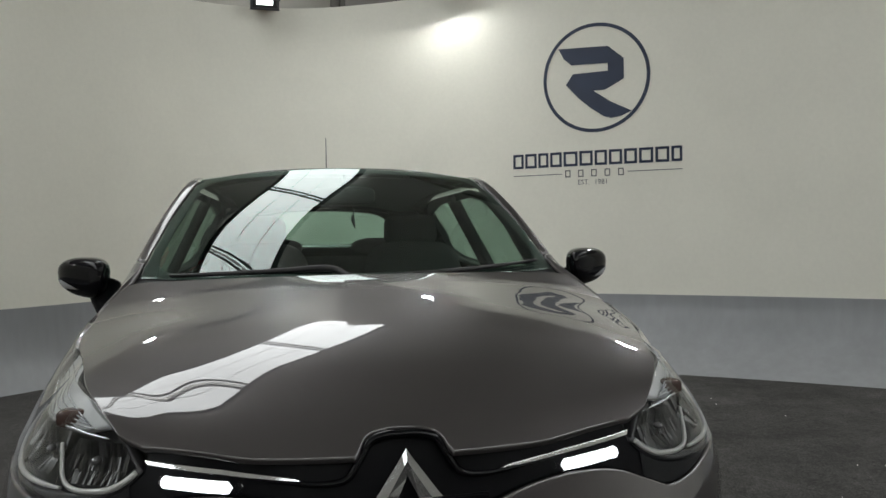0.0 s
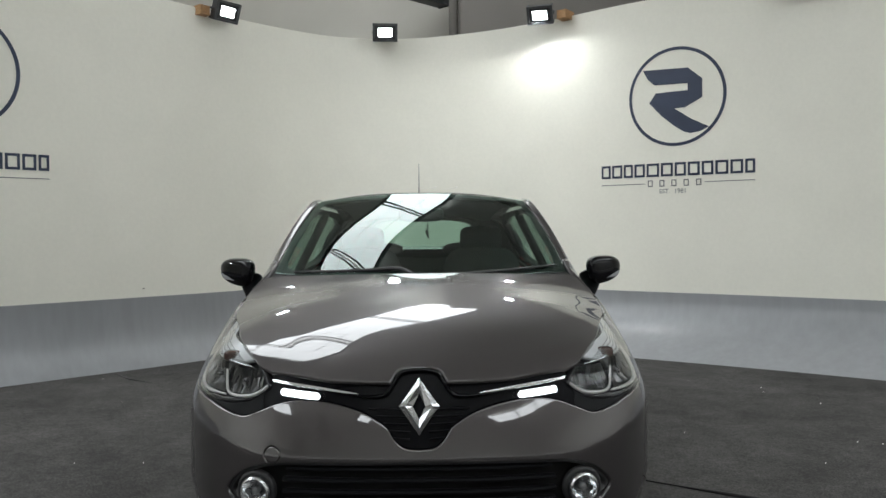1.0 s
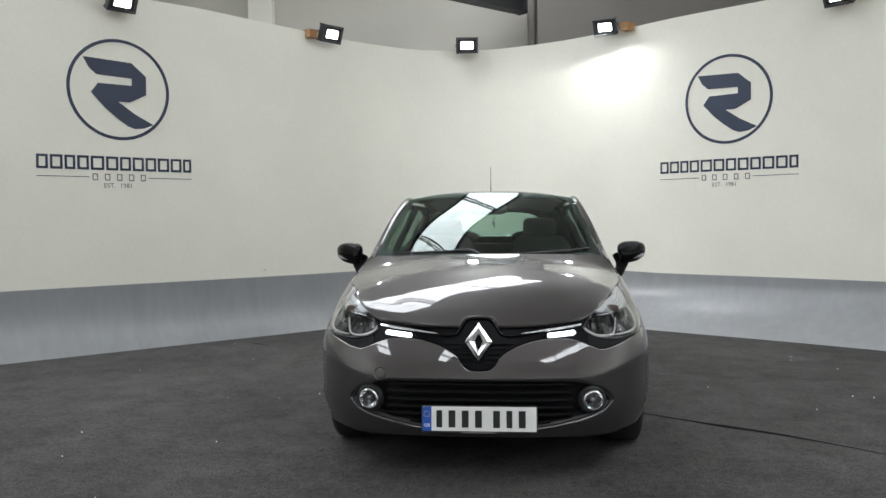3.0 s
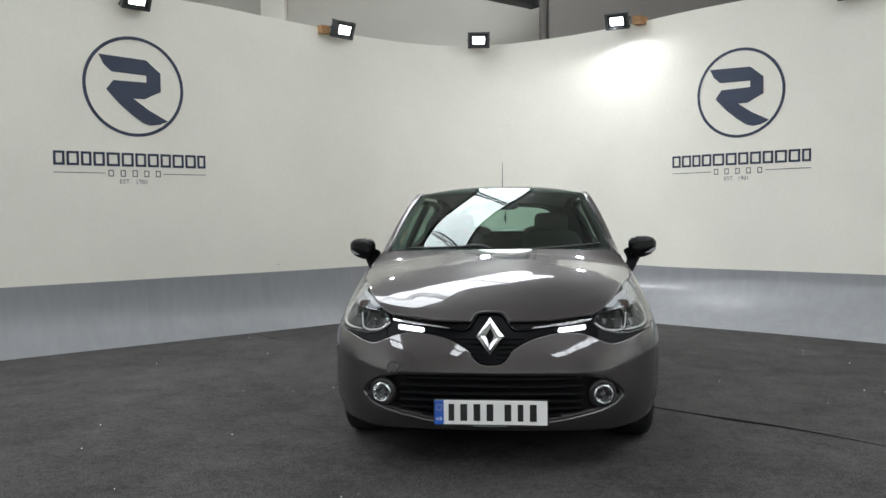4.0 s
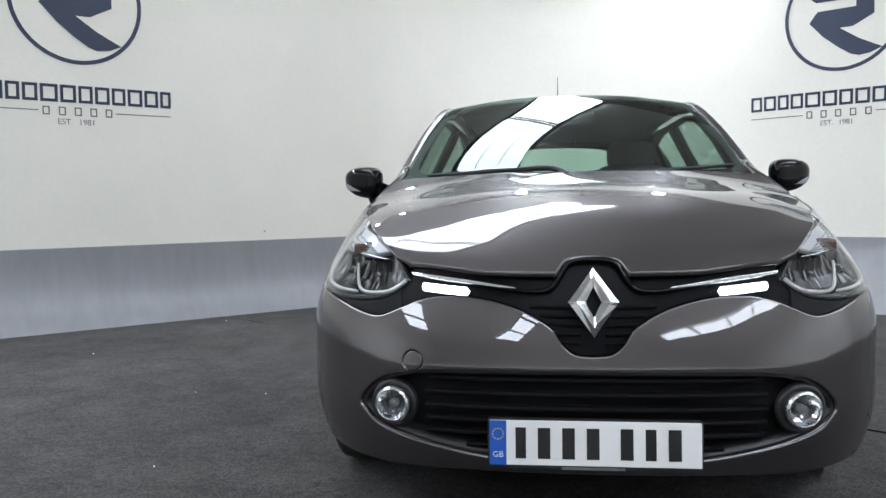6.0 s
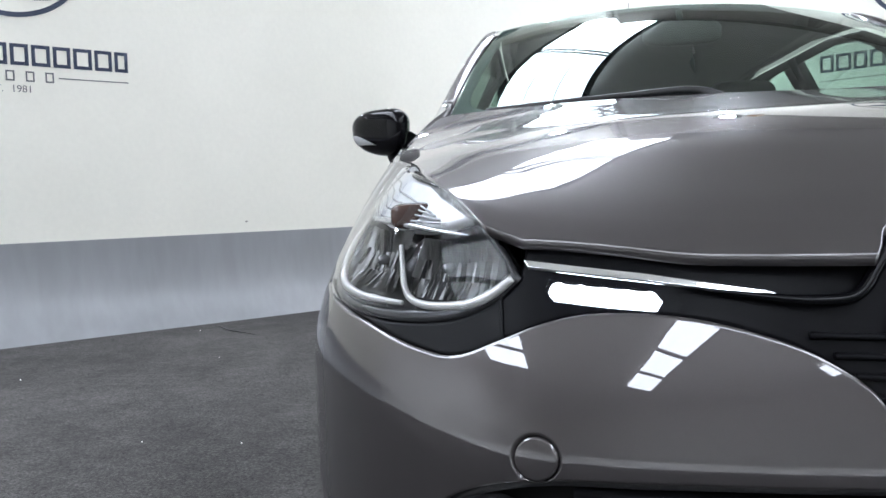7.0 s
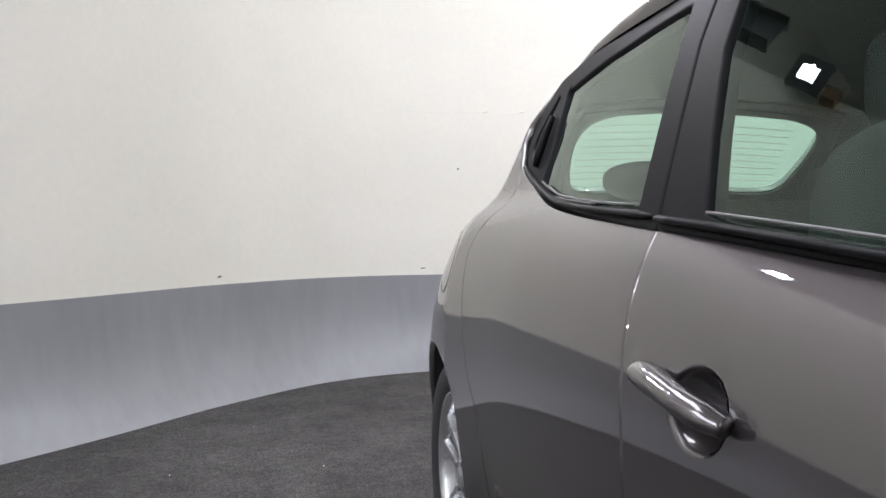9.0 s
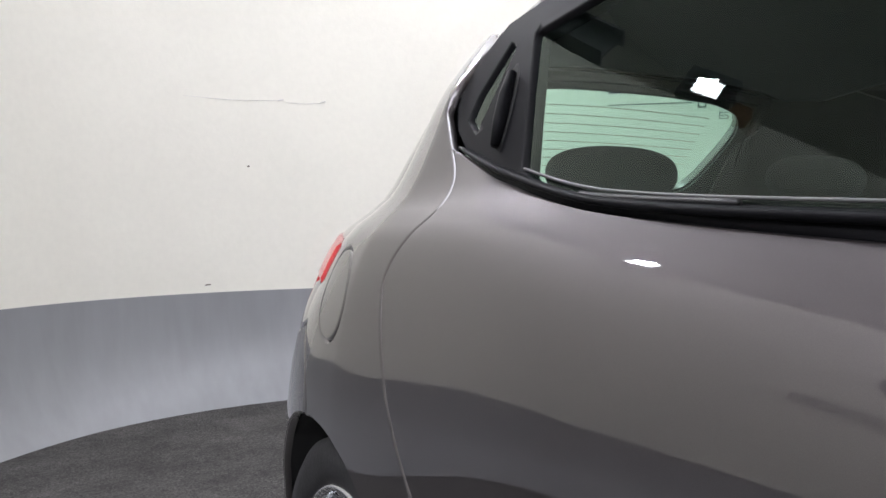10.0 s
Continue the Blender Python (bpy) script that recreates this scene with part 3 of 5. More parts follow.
# Corner wall and return carry their shade in the taupe colour.
tagged(part("wall_corner", box((0.55, 7.4, 0), (17.6, 7.6, 7.2)), M_HALLSHADE), "taupe hall wall behind the studio, shade mixed into its colour", "wall", "", "structure")
tagged(part("wall_return", box((0.551, 7.601, 0), (0.65, 8.6, 7.2)), M_HALLSHADE), "short return of the hall wall, shade mixed into its colour", "wall", "", "structure")
# Added walls out of view, white so they bounce light onto the car's front.
tagged(part("wall_west", box((-17.8, -33.8, 0), (-17.6, 8.6, 7.2)), M_HALLBOUNCE), "unseen side wall of the hall, white to bounce light", "wall", "", "structure")
tagged(part("wall_east", box((17.6, -33.8, 0), (17.8, 7.6, 7.2)), M_HALLBOUNCE), "unseen side wall of the hall, white to bounce light", "wall", "", "structure")
tagged(part("wall_south", box((-17.6, -33.8, 0), (17.6, -33.6, 7.2)), M_HALLBOUNCE), "unseen end wall of the hall, white to bounce light", "wall", "", "structure")
tagged(part("ceiling", box((-17.8, -33.8, 7.2), (17.8, 8.6, 7.3)), M_ROOF), "sheeted roof of the hall, kept pale to bounce light", "ceiling", "", "structure")

# roof lights: glowing translucent sheets between glazing bars
AX = Vector((0.42, 0.9075, 0))
AC = Vector((0.9075, -0.42, 0))


def roof_light(centre, half_w, s0, s1, bars, blind=()):
    thing = empty("roof_light", "strip of translucent daylight roof sheets between dark bars", "roof light", "roof lights")
    rot = Matrix.Translation(centre) @ Matrix(((AC.x, AX.x, 0, 0), (AC.y, AX.y, 0, 0), (0, 0, 1, 0), (0, 0, 0, 1)))
    skew = Matrix(((1, 0, 0, 0), (-0.54, 1, 0, 0), (0, 0, 1, 0), (0, 0, 0, 1)))
    edges_s = [s0] + bars + [s1]
    for i, (a, b) in enumerate(zip(edges_s[:-1], edges_s[1:])):
        if i in blind:
            continue
        part("sheet", box((-half_w, a + 0.03, 0), (half_w, b - 0.03, 0.02), rot @ skew), M_ROOFGLOW, thing)
        for k in (-0.36, 0.36):
            part("sheet_rib", box((half_w * k - 0.007, a + 0.04, -0.012), (half_w * k + 0.007, b - 0.04, -0.0005), rot @ skew), M_ROOF, thing)
    for a in edges_s:
        for d in (-0.085, 0.085):
            part("glazing_bar", box((-half_w - 0.1, a + d - 0.025, -0.10), (half_w + 0.1, a + d + 0.025, 0.03), rot @ skew), M_STEEL, thing)
    for k, w in ((-half_w - 0.06, 0.06), (half_w + 0.06, 0.06)):
        part("rafter", box((k - w, s0, -0.03), (k + w, s1, -0.001), rot @ skew), M_STEEL, thing)
    return thing


roof_light((-1.45, 3.4, 7.1), 0.80, -2.9, 5.2, [-1.25, 2.05])
roof_light((4.6, -5.2, 7.1), 1.05, -26.0, 9.0, [-22.5, -19, -15.5, -12, -8.5, -4.4, -1.7, 1.0, 3.7, 6.4], (0,))
roof_light((-7.0, -2.2, 7.1), 1.6, -20.0, 4.8, [-16.5, -13, -9.6, -6.3, -3.6, -0.9, 1.8], (0,))
roof_light((12.0, -12.0, 7.1), 1.05, -18.0, 12.0, [-14, -10, -6, -2, 2, 6, 9], (0,))

# steelwork showing over the wall
beam = empty("roof_beam", "dark steel roof beam ending above the studio wall", "beam")
BEAM = Matrix.Translation((0.31, 8.0, 4.64)) @ Matrix.Rotation(radians(134.2), 4, "Z")
for nm, lo, hi in (("flange", (0, -0.10, 0.0), (3.4, 0.10, 0.02)), ("web", (0.002, -0.012, 0.0205), (3.398, 0.012, 0.2995)), ("flange", (0, -0.10, 0.30), (3.4, 0.10, 0.32)),
                   ("end_plate", (-0.012, -0.11, -0.01), (-0.0005, 0.11, 0.33))):
    part(nm, box(lo, hi, BEAM @ Matrix.Rotation(radians(90), 4, "Z")), M_STEEL, beam, bevel=0.002)
tagged(part("drain_pipe", cyl(0.07, 7.1, pose(0.47, 8.33, 3.55)), M_HALLSHADE, smooth=True), "round pipe up the hall wall, in the shaded wall colour", "pipe")
tagged(part("wall_column", box((-4.44, 8.2, 0), (-4.02, 8.4, 7.1)), M_WALL, bevel=0.01), "white painted column on the hall wall", "column")


# ---- wall signs ----
def wall_sheet(name, poly, material, parent, step=0.12, holes=(), lift=0.004):
    fn = lambda s, z: wall(s, z, 0.15 - lift)
    return shell(name, poly, fn, material, parent, 1, step, holes, 0.0, 0.0, 0.0, "", 0.003)


GLYPH = [(-0.69, 0.59), (0.245, 0.555), (0.53, 0.31), (0.53, -0.06), (0.19, -0.235), (-0.03, -0.237), (0.29, -0.46), (0.665, -0.655),
         (0.48, -0.735), (0.29, -0.76), (0.15, -0.715), (-0.06, -0.57), (-0.31, -0.36), (-0.555, -0.09), (-0.415, 0.10), (0.24, 0.105),
         (0.24, 0.245), (-0.44, 0.265), (-0.585, 0.39)]


def wall_sign(s, width, z=2.498, r=0.482):
    thing = empty("wall_sign", "navy round emblem and word mark stuck on the white wall", "sign", "wall signs")
    zw = z - 0.774
    ring = lambda q: [(s + 0.03 + q * math.cos(math.radians(a)), z + q * math.sin(math.radians(a))) for a in range(0, 360, 4)]
    wall_sheet("ring", ring(r), M_NAVY, thing, holes=[ring(r - 0.031)])
    wall_sheet("emblem", [(s + 0.03 + r * x, z + r * y) for x, y in GLYPH], M_NAVY, thing, 0.06)
    # the word mark as plain open blocks
    s0, h = s - width / 2, 0.132
    ws = [0.105, 0.115, 0.10, 0.11, 0.13, 0.12, 0.11, 0.115, 0.11, 0.12, 0.115, 0.09]
    k = width / (sum(ws) + 0.018 * 11)
    x, t = s0, 0.022
    for w in ws:
        a, b = x, x + w * k
        wall_sheet("word_block", [(a, zw), (b, zw), (b, zw + h), (a, zw + h)], M_NAVY, thing, 0.08,
                   [[(a + t, zw + t), (b - t, zw + t), (b - t, zw + h - t), (a + t, zw + h - t)]])
        x = b + 0.018 * k
    zl = zw - 0.07
    wall_sheet("rule", [(s0, zl), (s0 + width * 0.315, zl), (s0 + width * 0.315, zl + 0.007), (s0, zl + 0.007)], M_GREYINK, thing, 0.1)
    wall_sheet("rule", [(s0 + width * 0.70, zl), (s0 + width, zl), (s0 + width, zl + 0.007), (s0 + width * 0.70, zl + 0.007)], M_GREYINK, thing, 0.1)
    for i in range(5):
        a = s0 + width * (0.335 + 0.078 * i)
        wall_sheet("small_block", [(a, zl - 0.028), (a + 0.05, zl - 0.028), (a + 0.05, zl + 0.036), (a, zl + 0.036)], M_GREYINK, thing, 0.05,
                   [[(a + 0.009, zl - 0.019), (a + 0.041, zl - 0.019), (a + 0.041, zl + 0.027), (a + 0.009, zl + 0.027)]])
    for nm, text, at in (("date_word", "EST.", -0.083), ("date_number", "1981", 0.075)):
        ob = text_part(nm, text, 0.062, Matrix.Identity(4), M_GREYINK, thing)
        for v in ob.data.vertices:
            v.co = Vector(wall(s + at + v.co.x, zw - 0.166 + v.co.y, 0.146))
    return thing


wall_sign(6.075, 1.45)
wall_sign(13.435, 1.54)

# marks on the wall and floor
def mark(name, s, z, w, h, material, label, category):
    ob = wall_sheet(name, [(s - w / 2, z - h * 0.4), (s - w * 0.2, z - h / 2), (s + w / 2, z - h * 0.2), (s + w * 0.35, z + h / 2), (s - w * 0.3, z + h * 0.4)], material, None, 0.05, lift=0.005)
    return tagged(ob, label, category)


for s, z, w, h in ((9.055, 0.664, 0.03, 0.012), (10.418, 0.655, 0.035, 0.008), (10.642, 1.309, 0.015, 0.012), (7.6, 0.70, 0.02, 0.01)):
    mark("scuff", s, z, w, h, M_SCUFF, "small dark scuff on the white wall", "scuff")
seam = empty("lifted_seam", "faint lifted joint running along the white wall", "seam")
for a, b in ((10.31, 10.84), (10.85, 11.07)):
    pts = [(a, 1.678), ((a + b) / 2, 1.676), (b, 1.690)]
    q = dense(pts, 0.05, False)
    p = wall(q[:, 0], q[:, 1], 0.149)
    tube("edge", p, 0.002, M_PAPER, seam, taper=[0.3, 1, 1, 0.5])
    fold = wall(np.array([b - 0.04, b - 0.015, b]), np.array([1.683, 1.692, 1.697]), 0.142)
    tube("flap", fold, 0.006, M_PAPER, seam, taper=[0.2, 1, 0.2])


def floor_line(name, pts, r, material, label, category, taper=None):
    p = catmull(pts, 10)
    v = np.c_[p, np.full(len(p), r * 0.6)]
    return tagged(tube(name, v, r, material, taper=taper), label, category)


floor_line("cable", [(0.80, -0.50), (1.01, -0.66), (1.18, -0.78), (1.37, -0.915), (1.60, -1.06), (1.90, -1.31), (2.3, -1.75), (2.7, -2.4)], 0.007, M_CABLE,
           "thin black cable lying across the carpet beside the car", "cable", [0.4, 0.4, 0.5, 1.6, 1.0, 0.4, 0.3, 0.25])
for k, (s0, s1) in enumerate(((5.225, 5.40), (5.44, 5.575))):
    q = np.linspace(s0, s1, 9)
    tagged(tube("scrape", wall(q, 0.043 - 0.006 * np.sin(np.linspace(0, 3, 9)), 0.146 - 0.16 * 0.813 + 0.004 * np.sin(np.linspace(0, 3, 9))), 0.004, M_CABLE, taper=[0.2, 1, 0.6, 1.2, 0.2]),
           "thin dark scrape low on the grey coved skirting", "scrape")
floor_line("carpet_tear", [(-2.72, 2.50), (-2.58, 2.36), (-2.43, 2.17), (-2.30, 2.08), (-2.18, 1.98)], 0.0035, M_CABLE,
           "short dark tear in the carpet near the wall", "tear", [0.2, 0.7, 2.2, 0.8, 0.2])
rnd = random.Random(4)
crumbs = bmesh.new()
for i in range(50):
    x, y = rnd.uniform(-3.2, 3.0), rnd.uniform(-3.6, 2.6)
    if abs(x) > 1.0 or y < -2.3:
        r = rnd.uniform(0.002, 0.004)
        bmesh.ops.create_icosphere(crumbs, subdivisions=1, radius=r, matrix=Matrix.Translation((x, y, r * 0.5)))
tagged(part("carpet_crumbs", crumbs, M_PAPER), "pale crumbs and fluff scattered on the dark carpet", "crumbs", "", "stuff")


# ---- flood lights on the wall's top edge ----
def flood_light(s, aim, watts, dz=0.0, reach=0.17, ds=0.0, spread=125, face=None):
    thing = empty("flood_light", "small lit black flood light on a raw wooden block", "flood light", "flood lights on the wall")
    z = float(wall_top(s)) + 0.03 + dz
    base = Vector(wall(s + ds, z, 0.15))
    head = Vector(wall(s, z, 0.15 - reach))
    m = look(head, face or aim)
    bm = box((-0.125, -0.085, -0.02), (0.125, 0.085, 0.05), m)
    part("housing", bm, M_STEEL, thing, "black cast housing", bevel=0.012)
    rim = bmesh.new()
    for lo, hi in (((-0.135, 0.075, -0.035), (0.135, 0.097, -0.012)), ((-0.135, -0.097, -0.035), (0.135, -0.075, -0.012)),
                   ((-0.135, -0.075, -0.035), (-0.112, 0.075, -0.012)), ((0.112, -0.075, -0.035), (0.135, 0.075, -0.012))):
        b2 = box(lo, hi, m)
        tmp = bpy.data.meshes.new("tmp")
        b2.to_mesh(tmp)
        b2.free()
        rim.from_mesh(tmp)
        bpy.data.meshes.remove(tmp)
    part("rim", rim, M_STEEL, thing)
    part("reflector_bezel", box((-0.112, -0.075, -0.024), (0.112, 0.075, -0.020), m), M_LAMPDARK, thing)
    part("lit_glass", box((-0.074, -0.045, -0.030), (0.074, 0.045, -0.0245), m), M_FLOODGLOW, thing, "bright white lit glass")
    tube("bracket", [m @ Vector((-0.14, 0, 0.01)), m @ Vector((-0.14, 0, 0.09)), m @ Vector((0, 0.02, 0.11)), m @ Vector((0.14, 0, 0.09)), m @ Vector((0.14, 0, 0.01))], 0.008, M_STEEL, thing)
    t = Vector(wall(s + ds + 0.05, z, 0.15)) - base
    t.normalize()
    nrm = Vector((t.y, -t.x, 0)).normalized()
    rot = Matrix((( t.x, nrm.x, 0, base.x), (t.y, nrm.y, 0, base.y), (0, 0, 1, base.z), (0, 0, 0, 1)))
    part("wooden_block", box((-0.05, -0.04, -0.055), (0.05, reach - 0.055, 0.03), rot), M_WOOD, thing, "raw wooden mounting block", bevel=0.003)
    li = bpy.data.lights.new("flood_lamp", "AREA")
    li.shape, li.size, li.size_y, li.energy, li.color = "RECTANGLE", 0.12, 0.07, watts, (0.92, 0.97, 1.0)
    li.spread = radians(spread)
    lo = new("flood_lamp", li)
    lo.matrix_world = look(head + (Vector(face or aim) - head).normalized() * 0.06, aim)
    return thing


flood_light(6.09, (-0.3, -1.2, 0.6), FLOOD, -0.13)
flood_light(8.42, (2.6, 2.2, 0.1), FLOOD * 1.85, -0.04, 0.14, -0.2, 115, (2.2, 0.0, 1.3))
flood_light(10.29, (0.2, -4.5, 1.0), FLOOD)
flood_light(12.06, (0.3, 2.6, 0.5), FLOOD * 1.8, -0.01, 0.20, 0.22, 170, (0.0, 0.2, 1.0))
flood_light(14.62, (0.0, -1.0, 0.6), FLOOD, -0.16)
flood_light(3.6, (0.0, -1.0, 0.6), FLOOD)

# ---- the car ----
def both(p):
    """A symmetric closed outline from its half, listed from the middle line round and back to it."""
    p = [tuple(q) for q in p]
    return p + [(-a, b) for a, b in reversed(p) if abs(a) > 1e-6]


def nose(u, z):
    q = body(np.abs(u), z)
    q[..., 0] *= np.where(np.asarray(u) < 0, -1, 1)
    return q


def arc(cu, cz, r, a0, a1, n=24):
    return [(cu + r * math.cos(math.radians(a)), cz + r * math.sin(math.radians(a))) for a in np.linspace(a0, a1, n)]


def top_edge(u0, u1, n=24, dz=0.0):
    us = np.linspace(u0, u1, n)
    return [(float(u), float(top_z(u)) + dz) for u in us]


def oval(cu, cz, ru, rz, n=40):
    return [(cu + ru * math.cos(2 * math.pi * i / n), cz + rz * math.sin(2 * math.pi * i / n)) for i in range(n)]


def smooth_line(p, per=6):
    return [tuple(q) for q in catmull(p, per)]


car = empty("car", "oyster grey metallic five-door hatchback with lit running lights", "car")
PANEL = dict(edge=0.0035, fillet=0.0045, thick=0.016)
UF, UR = 1.458, 4.049
RF, RR, WZ = 0.338, 0.352, 0.305

# outlines shared by neighbouring panels
LAMP_TOP = smooth_line([(0.508, 0.712), (0.55, 0.757), (0.60, 0.792), (0.66, 0.822), (0.75, 0.842), (0.88, 0.856), (1.03, 0.870), (1.175, 0.882)])
LAMP_REAR = [(1.170, 0.84), (1.148, 0.79)]
LAMP_LOW = smooth_line([(1.148, 0.79), (1.08, 0.718), (0.99, 0.682), (0.90, 0.668), (0.80, 0.657), (0.70, 0.652), (0.60, 0.660), (0.545, 0.681), (0.508, 0.712)])
BUMPER_TOP = smooth_line([(0, 0.524), (0.047, 0.530), (0.076, 0.552), (0.10, 0.588), (0.134, 0.613), (0.184, 0.638), (0.286, 0.665), (0.396, 0.670),
                          (0.464, 0.658), (0.523, 0.636), (0.586, 0.614), (0.648, 0.620), (0.76, 0.645), (0.886, 0.664), (1.02, 0.680)])
BONNET_FRONT = smooth_line([(0, 0.776), (0.03, 0.774), (0.064, 0.765), (0.085, 0.742), (0.107, 0.727), (0.145, 0.728), (0.235, 0.733), (0.372, 0.747), (0.505, 0.757)])
FRONT_ARCH = arc(UF, WZ, RF, 138, 194)
LOWER_GRILLE = smooth_line([(0, 0.485), (0.2, 0.485), (0.34, 0.483), (0.49, 0.474), (0.585, 0.440), (0.642, 0.378), (0.59, 0.335), (0.513, 0.306), (0.344, 0.266), (0.185, 0.243), (0, 0.237)])

# front bumper
half = BUMPER_TOP + [(1.10, 0.62)] + FRONT_ARCH + [(1.0, 0.235), (0.88, 0.225), (0.7, 0.218), (0.4, 0.212), (0, 0.208)]
bumper = shell("front_bumper", both(half), nose, M_PAINT, car, 1, 0.022, [both(LOWER_GRILLE), oval(-0.468, 0.503, 0.0285, 0.0275)], **PANEL)
shell("tow_eye_cover", oval(0.468, 0.503, 0.0265, 0.0255), body, M_PAINT, bumper, -1, 0.012, lift=0.001, thick=0.01, edge=0.004, fillet=0.003)
shell("chin_spoiler", both([(0, 0.214), (0.4, 0.217), (0.7, 0.224), (0.9, 0.232), (1.0, 0.24), (1.02, 0.20), (0.7, 0.185), (0, 0.18)]), nose, M_BLACK, bumper, 1, 0.03, lift=-0.03, thick=0.02)
for sd in (-1, 1):
    rim_pts = on_surface(body, smooth_line([(0.63, 0.372), (0.59, 0.333), (0.513, 0.304), (0.40, 0.277)]), 0.002, sd)
    tube("grille_lip", rim_pts, 0.0045, M_LAMPGREY, bumper, "satin grey lip", taper=[1.0, 0.9, 0.7, 0.2])

# lower grille with slats
grille = shell("lower_grille", both(LOWER_GRILLE), nose, M_DARK, car, 1, 0.05, lift=-0.075, thick=0, label="black lower air intake")
shell("intake_wall", both(LOWER_GRILLE), nose, M_BLACK, grille, 1, 0.03, [both([(a * 0.975, 0.36 + (b - 0.36) * 0.93) for a, b in LOWER_GRILLE])], lift=-0.010, thick=0.06)
for i, z in enumerate((0.275, 0.312, 0.349, 0.386, 0.423, 0.460)):
    reach = float(np.interp(z, [0.25, 0.30, 0.36, 0.40, 0.45, 0.48], [0.22, 0.44, 0.44, 0.44, 0.44, 0.40]))
    pts = on_surface(nose, [(-reach, z), (reach, z)], -0.032, 1, 0.03)
    tube("slat", pts, 0.009, M_TRIM, grille, n=8, flat=1.9)

# fog lamps
for sd in (-1, 1):
    p, n, _, _ = normals_of(body, np.array(0.53), np.array(0.384))
    m = look(Vector(p * [sd, 1, 1]) + Vector((0, -0.008, 0)), Vector(p * [sd, 1, 1]) + Vector((0, -0.008, 0)) + Vector((0.18 * sd, -1, 0.0))) @ pose(0, 0, 0, 0, 90, 0)
    fog = lathe("fog_lamp", [(-0.002, 0.039), (0.003, 0.040), (0.004, 0.0415), (0.0, 0.0435), (-0.002, 0.047), (-0.03, 0.047)], M_SATIN, car, "round fog lamp in a chrome ring", m=m)
    lathe("fog_reflector", [(-0.034, 0.0005), (-0.032, 0.014), (-0.022, 0.028), (-0.004, 0.039)], M_LAMPCHROME, fog, m=m)
    lathe("fog_bulb_cap", [(-0.008, 0.0005), (-0.009, 0.012), (-0.03, 0.013)], M_LAMPGREY, fog, m=m)
    lathe("fog_lens", [(0.004, 0.0005), (0.003, 0.022), (0.0, 0.038)], M_LENS, fog, m=m)
    lathe("fog_surround", [(-0.03, 0.047), (-0.012, 0.051), (-0.018, 0.062), (-0.03, 0.066)], M_BLACK, fog, m=m)

# upper grille panel, gloss black, between the lamps
low = [(a, b + 0.001) for a, b in BUMPER_TOP if a < 1.0]
upp = [(a, b) for a, b in BONNET_FRONT]
lamp_side = [(a, b) for a, b in LAMP_LOW[::-1] if a < 1.0]
half = low + [(0.99, 0.680)] + [(a, b) for a, b in reversed(lamp_side)] + upp[::-1]
upper = shell("upper_grille", both(half), nose, M_GRILLE, car, 1, 0.022, lift=-0.016, thick=0.02, edge=0.002, label="gloss black grille panel")
for z, r in ((0.556, 0.085), (0.578, 0.10), (0.600, 0.115), (0.622, 0.135), (0.644, 0.16)):
    for sd in (-1, 1):
        tube("slat", on_surface(nose, [(sd * 0.03, z), (sd * r, z + 0.004)], -0.010, 1, 0.02), 0.004, M_TRIM, upper, flat=1.6)
surround = smooth_line([(0.30, 0.700), (0.22, 0.690), (0.15, 0.684), (0.108, 0.690), (0.083, 0.722), (0.062, 0.752), (0.032, 0.762), (0, 0.763)])
tube("emblem_surround", on_surface(nose, surround + [(-a, b) for a, b in surround[::-1][1:]], 0.0, 1, 0.008), 0.0085, M_BLACKGLOSS, upper, taper=[0.1, 0.6, 1, 1, 1, 0.6, 0.1])
for sd in (-1, 1):
    shell("chrome_strip", [(0.502, 0.732), (0.343, 0.716), (0.204, 0.6965), (0.180, 0.688), (0.204, 0.6885), (0.342, 0.7065), (0.494, 0.722)], body, M_CHROME, upper, sd, 0.02, lift=-0.002, thick=0.014, edge=0.002, fillet=0.002, label="thin chrome strip")
    lampd = shell("running_light", [(0.464, 0.7085), (0.388, 0.7035), (0.306, 0.696), (0.298, 0.684), (0.304, 0.671), (0.385, 0.675), (0.459, 0.683), (0.468, 0.695)],
                  body, M_LENS, car, sd, 0.012, lift=-0.004, thick=0.012, edge=0.002, fillet=0.002, label="lit daytime running light")
    shell("light_guide", [(0.460, 0.706), (0.388, 0.7005), (0.330, 0.6955), (0.321, 0.685), (0.328, 0.6745), (0.385, 0.678), (0.457, 0.685), (0.466, 0.695)], body, M_DRLDIM, lampd, sd, 0.012, lift=-0.013, thick=0.004, edge=0.001, fillet=0.002, label="softly lit light guide")
    for k in range(5):
        u = 0.337 + 0.0285 * k
        zc = 0.6853 + 0.0025 * k
        shell("diode", oval(u, zc, 0.0122, 0.0108, 16), body, M_DRL, lampd, sd, 0.008, lift=-0.008, thick=0.004, edge=0.001, fillet=0.002)

    lid = [(a, b + 0.002) for a, b in BUMPER_TOP if 0.52 < a < 0.99] + [(a, b - 0.003) for a, b in LAMP_LOW if 0.53 < a < 0.985]
    shell("lamp_surround", lid, body, M_EYELID, upper, sd, 0.02, lift=-0.009, thick=0.006, edge=0.003, fillet=0.004, label="grained black surround under the headlamp")

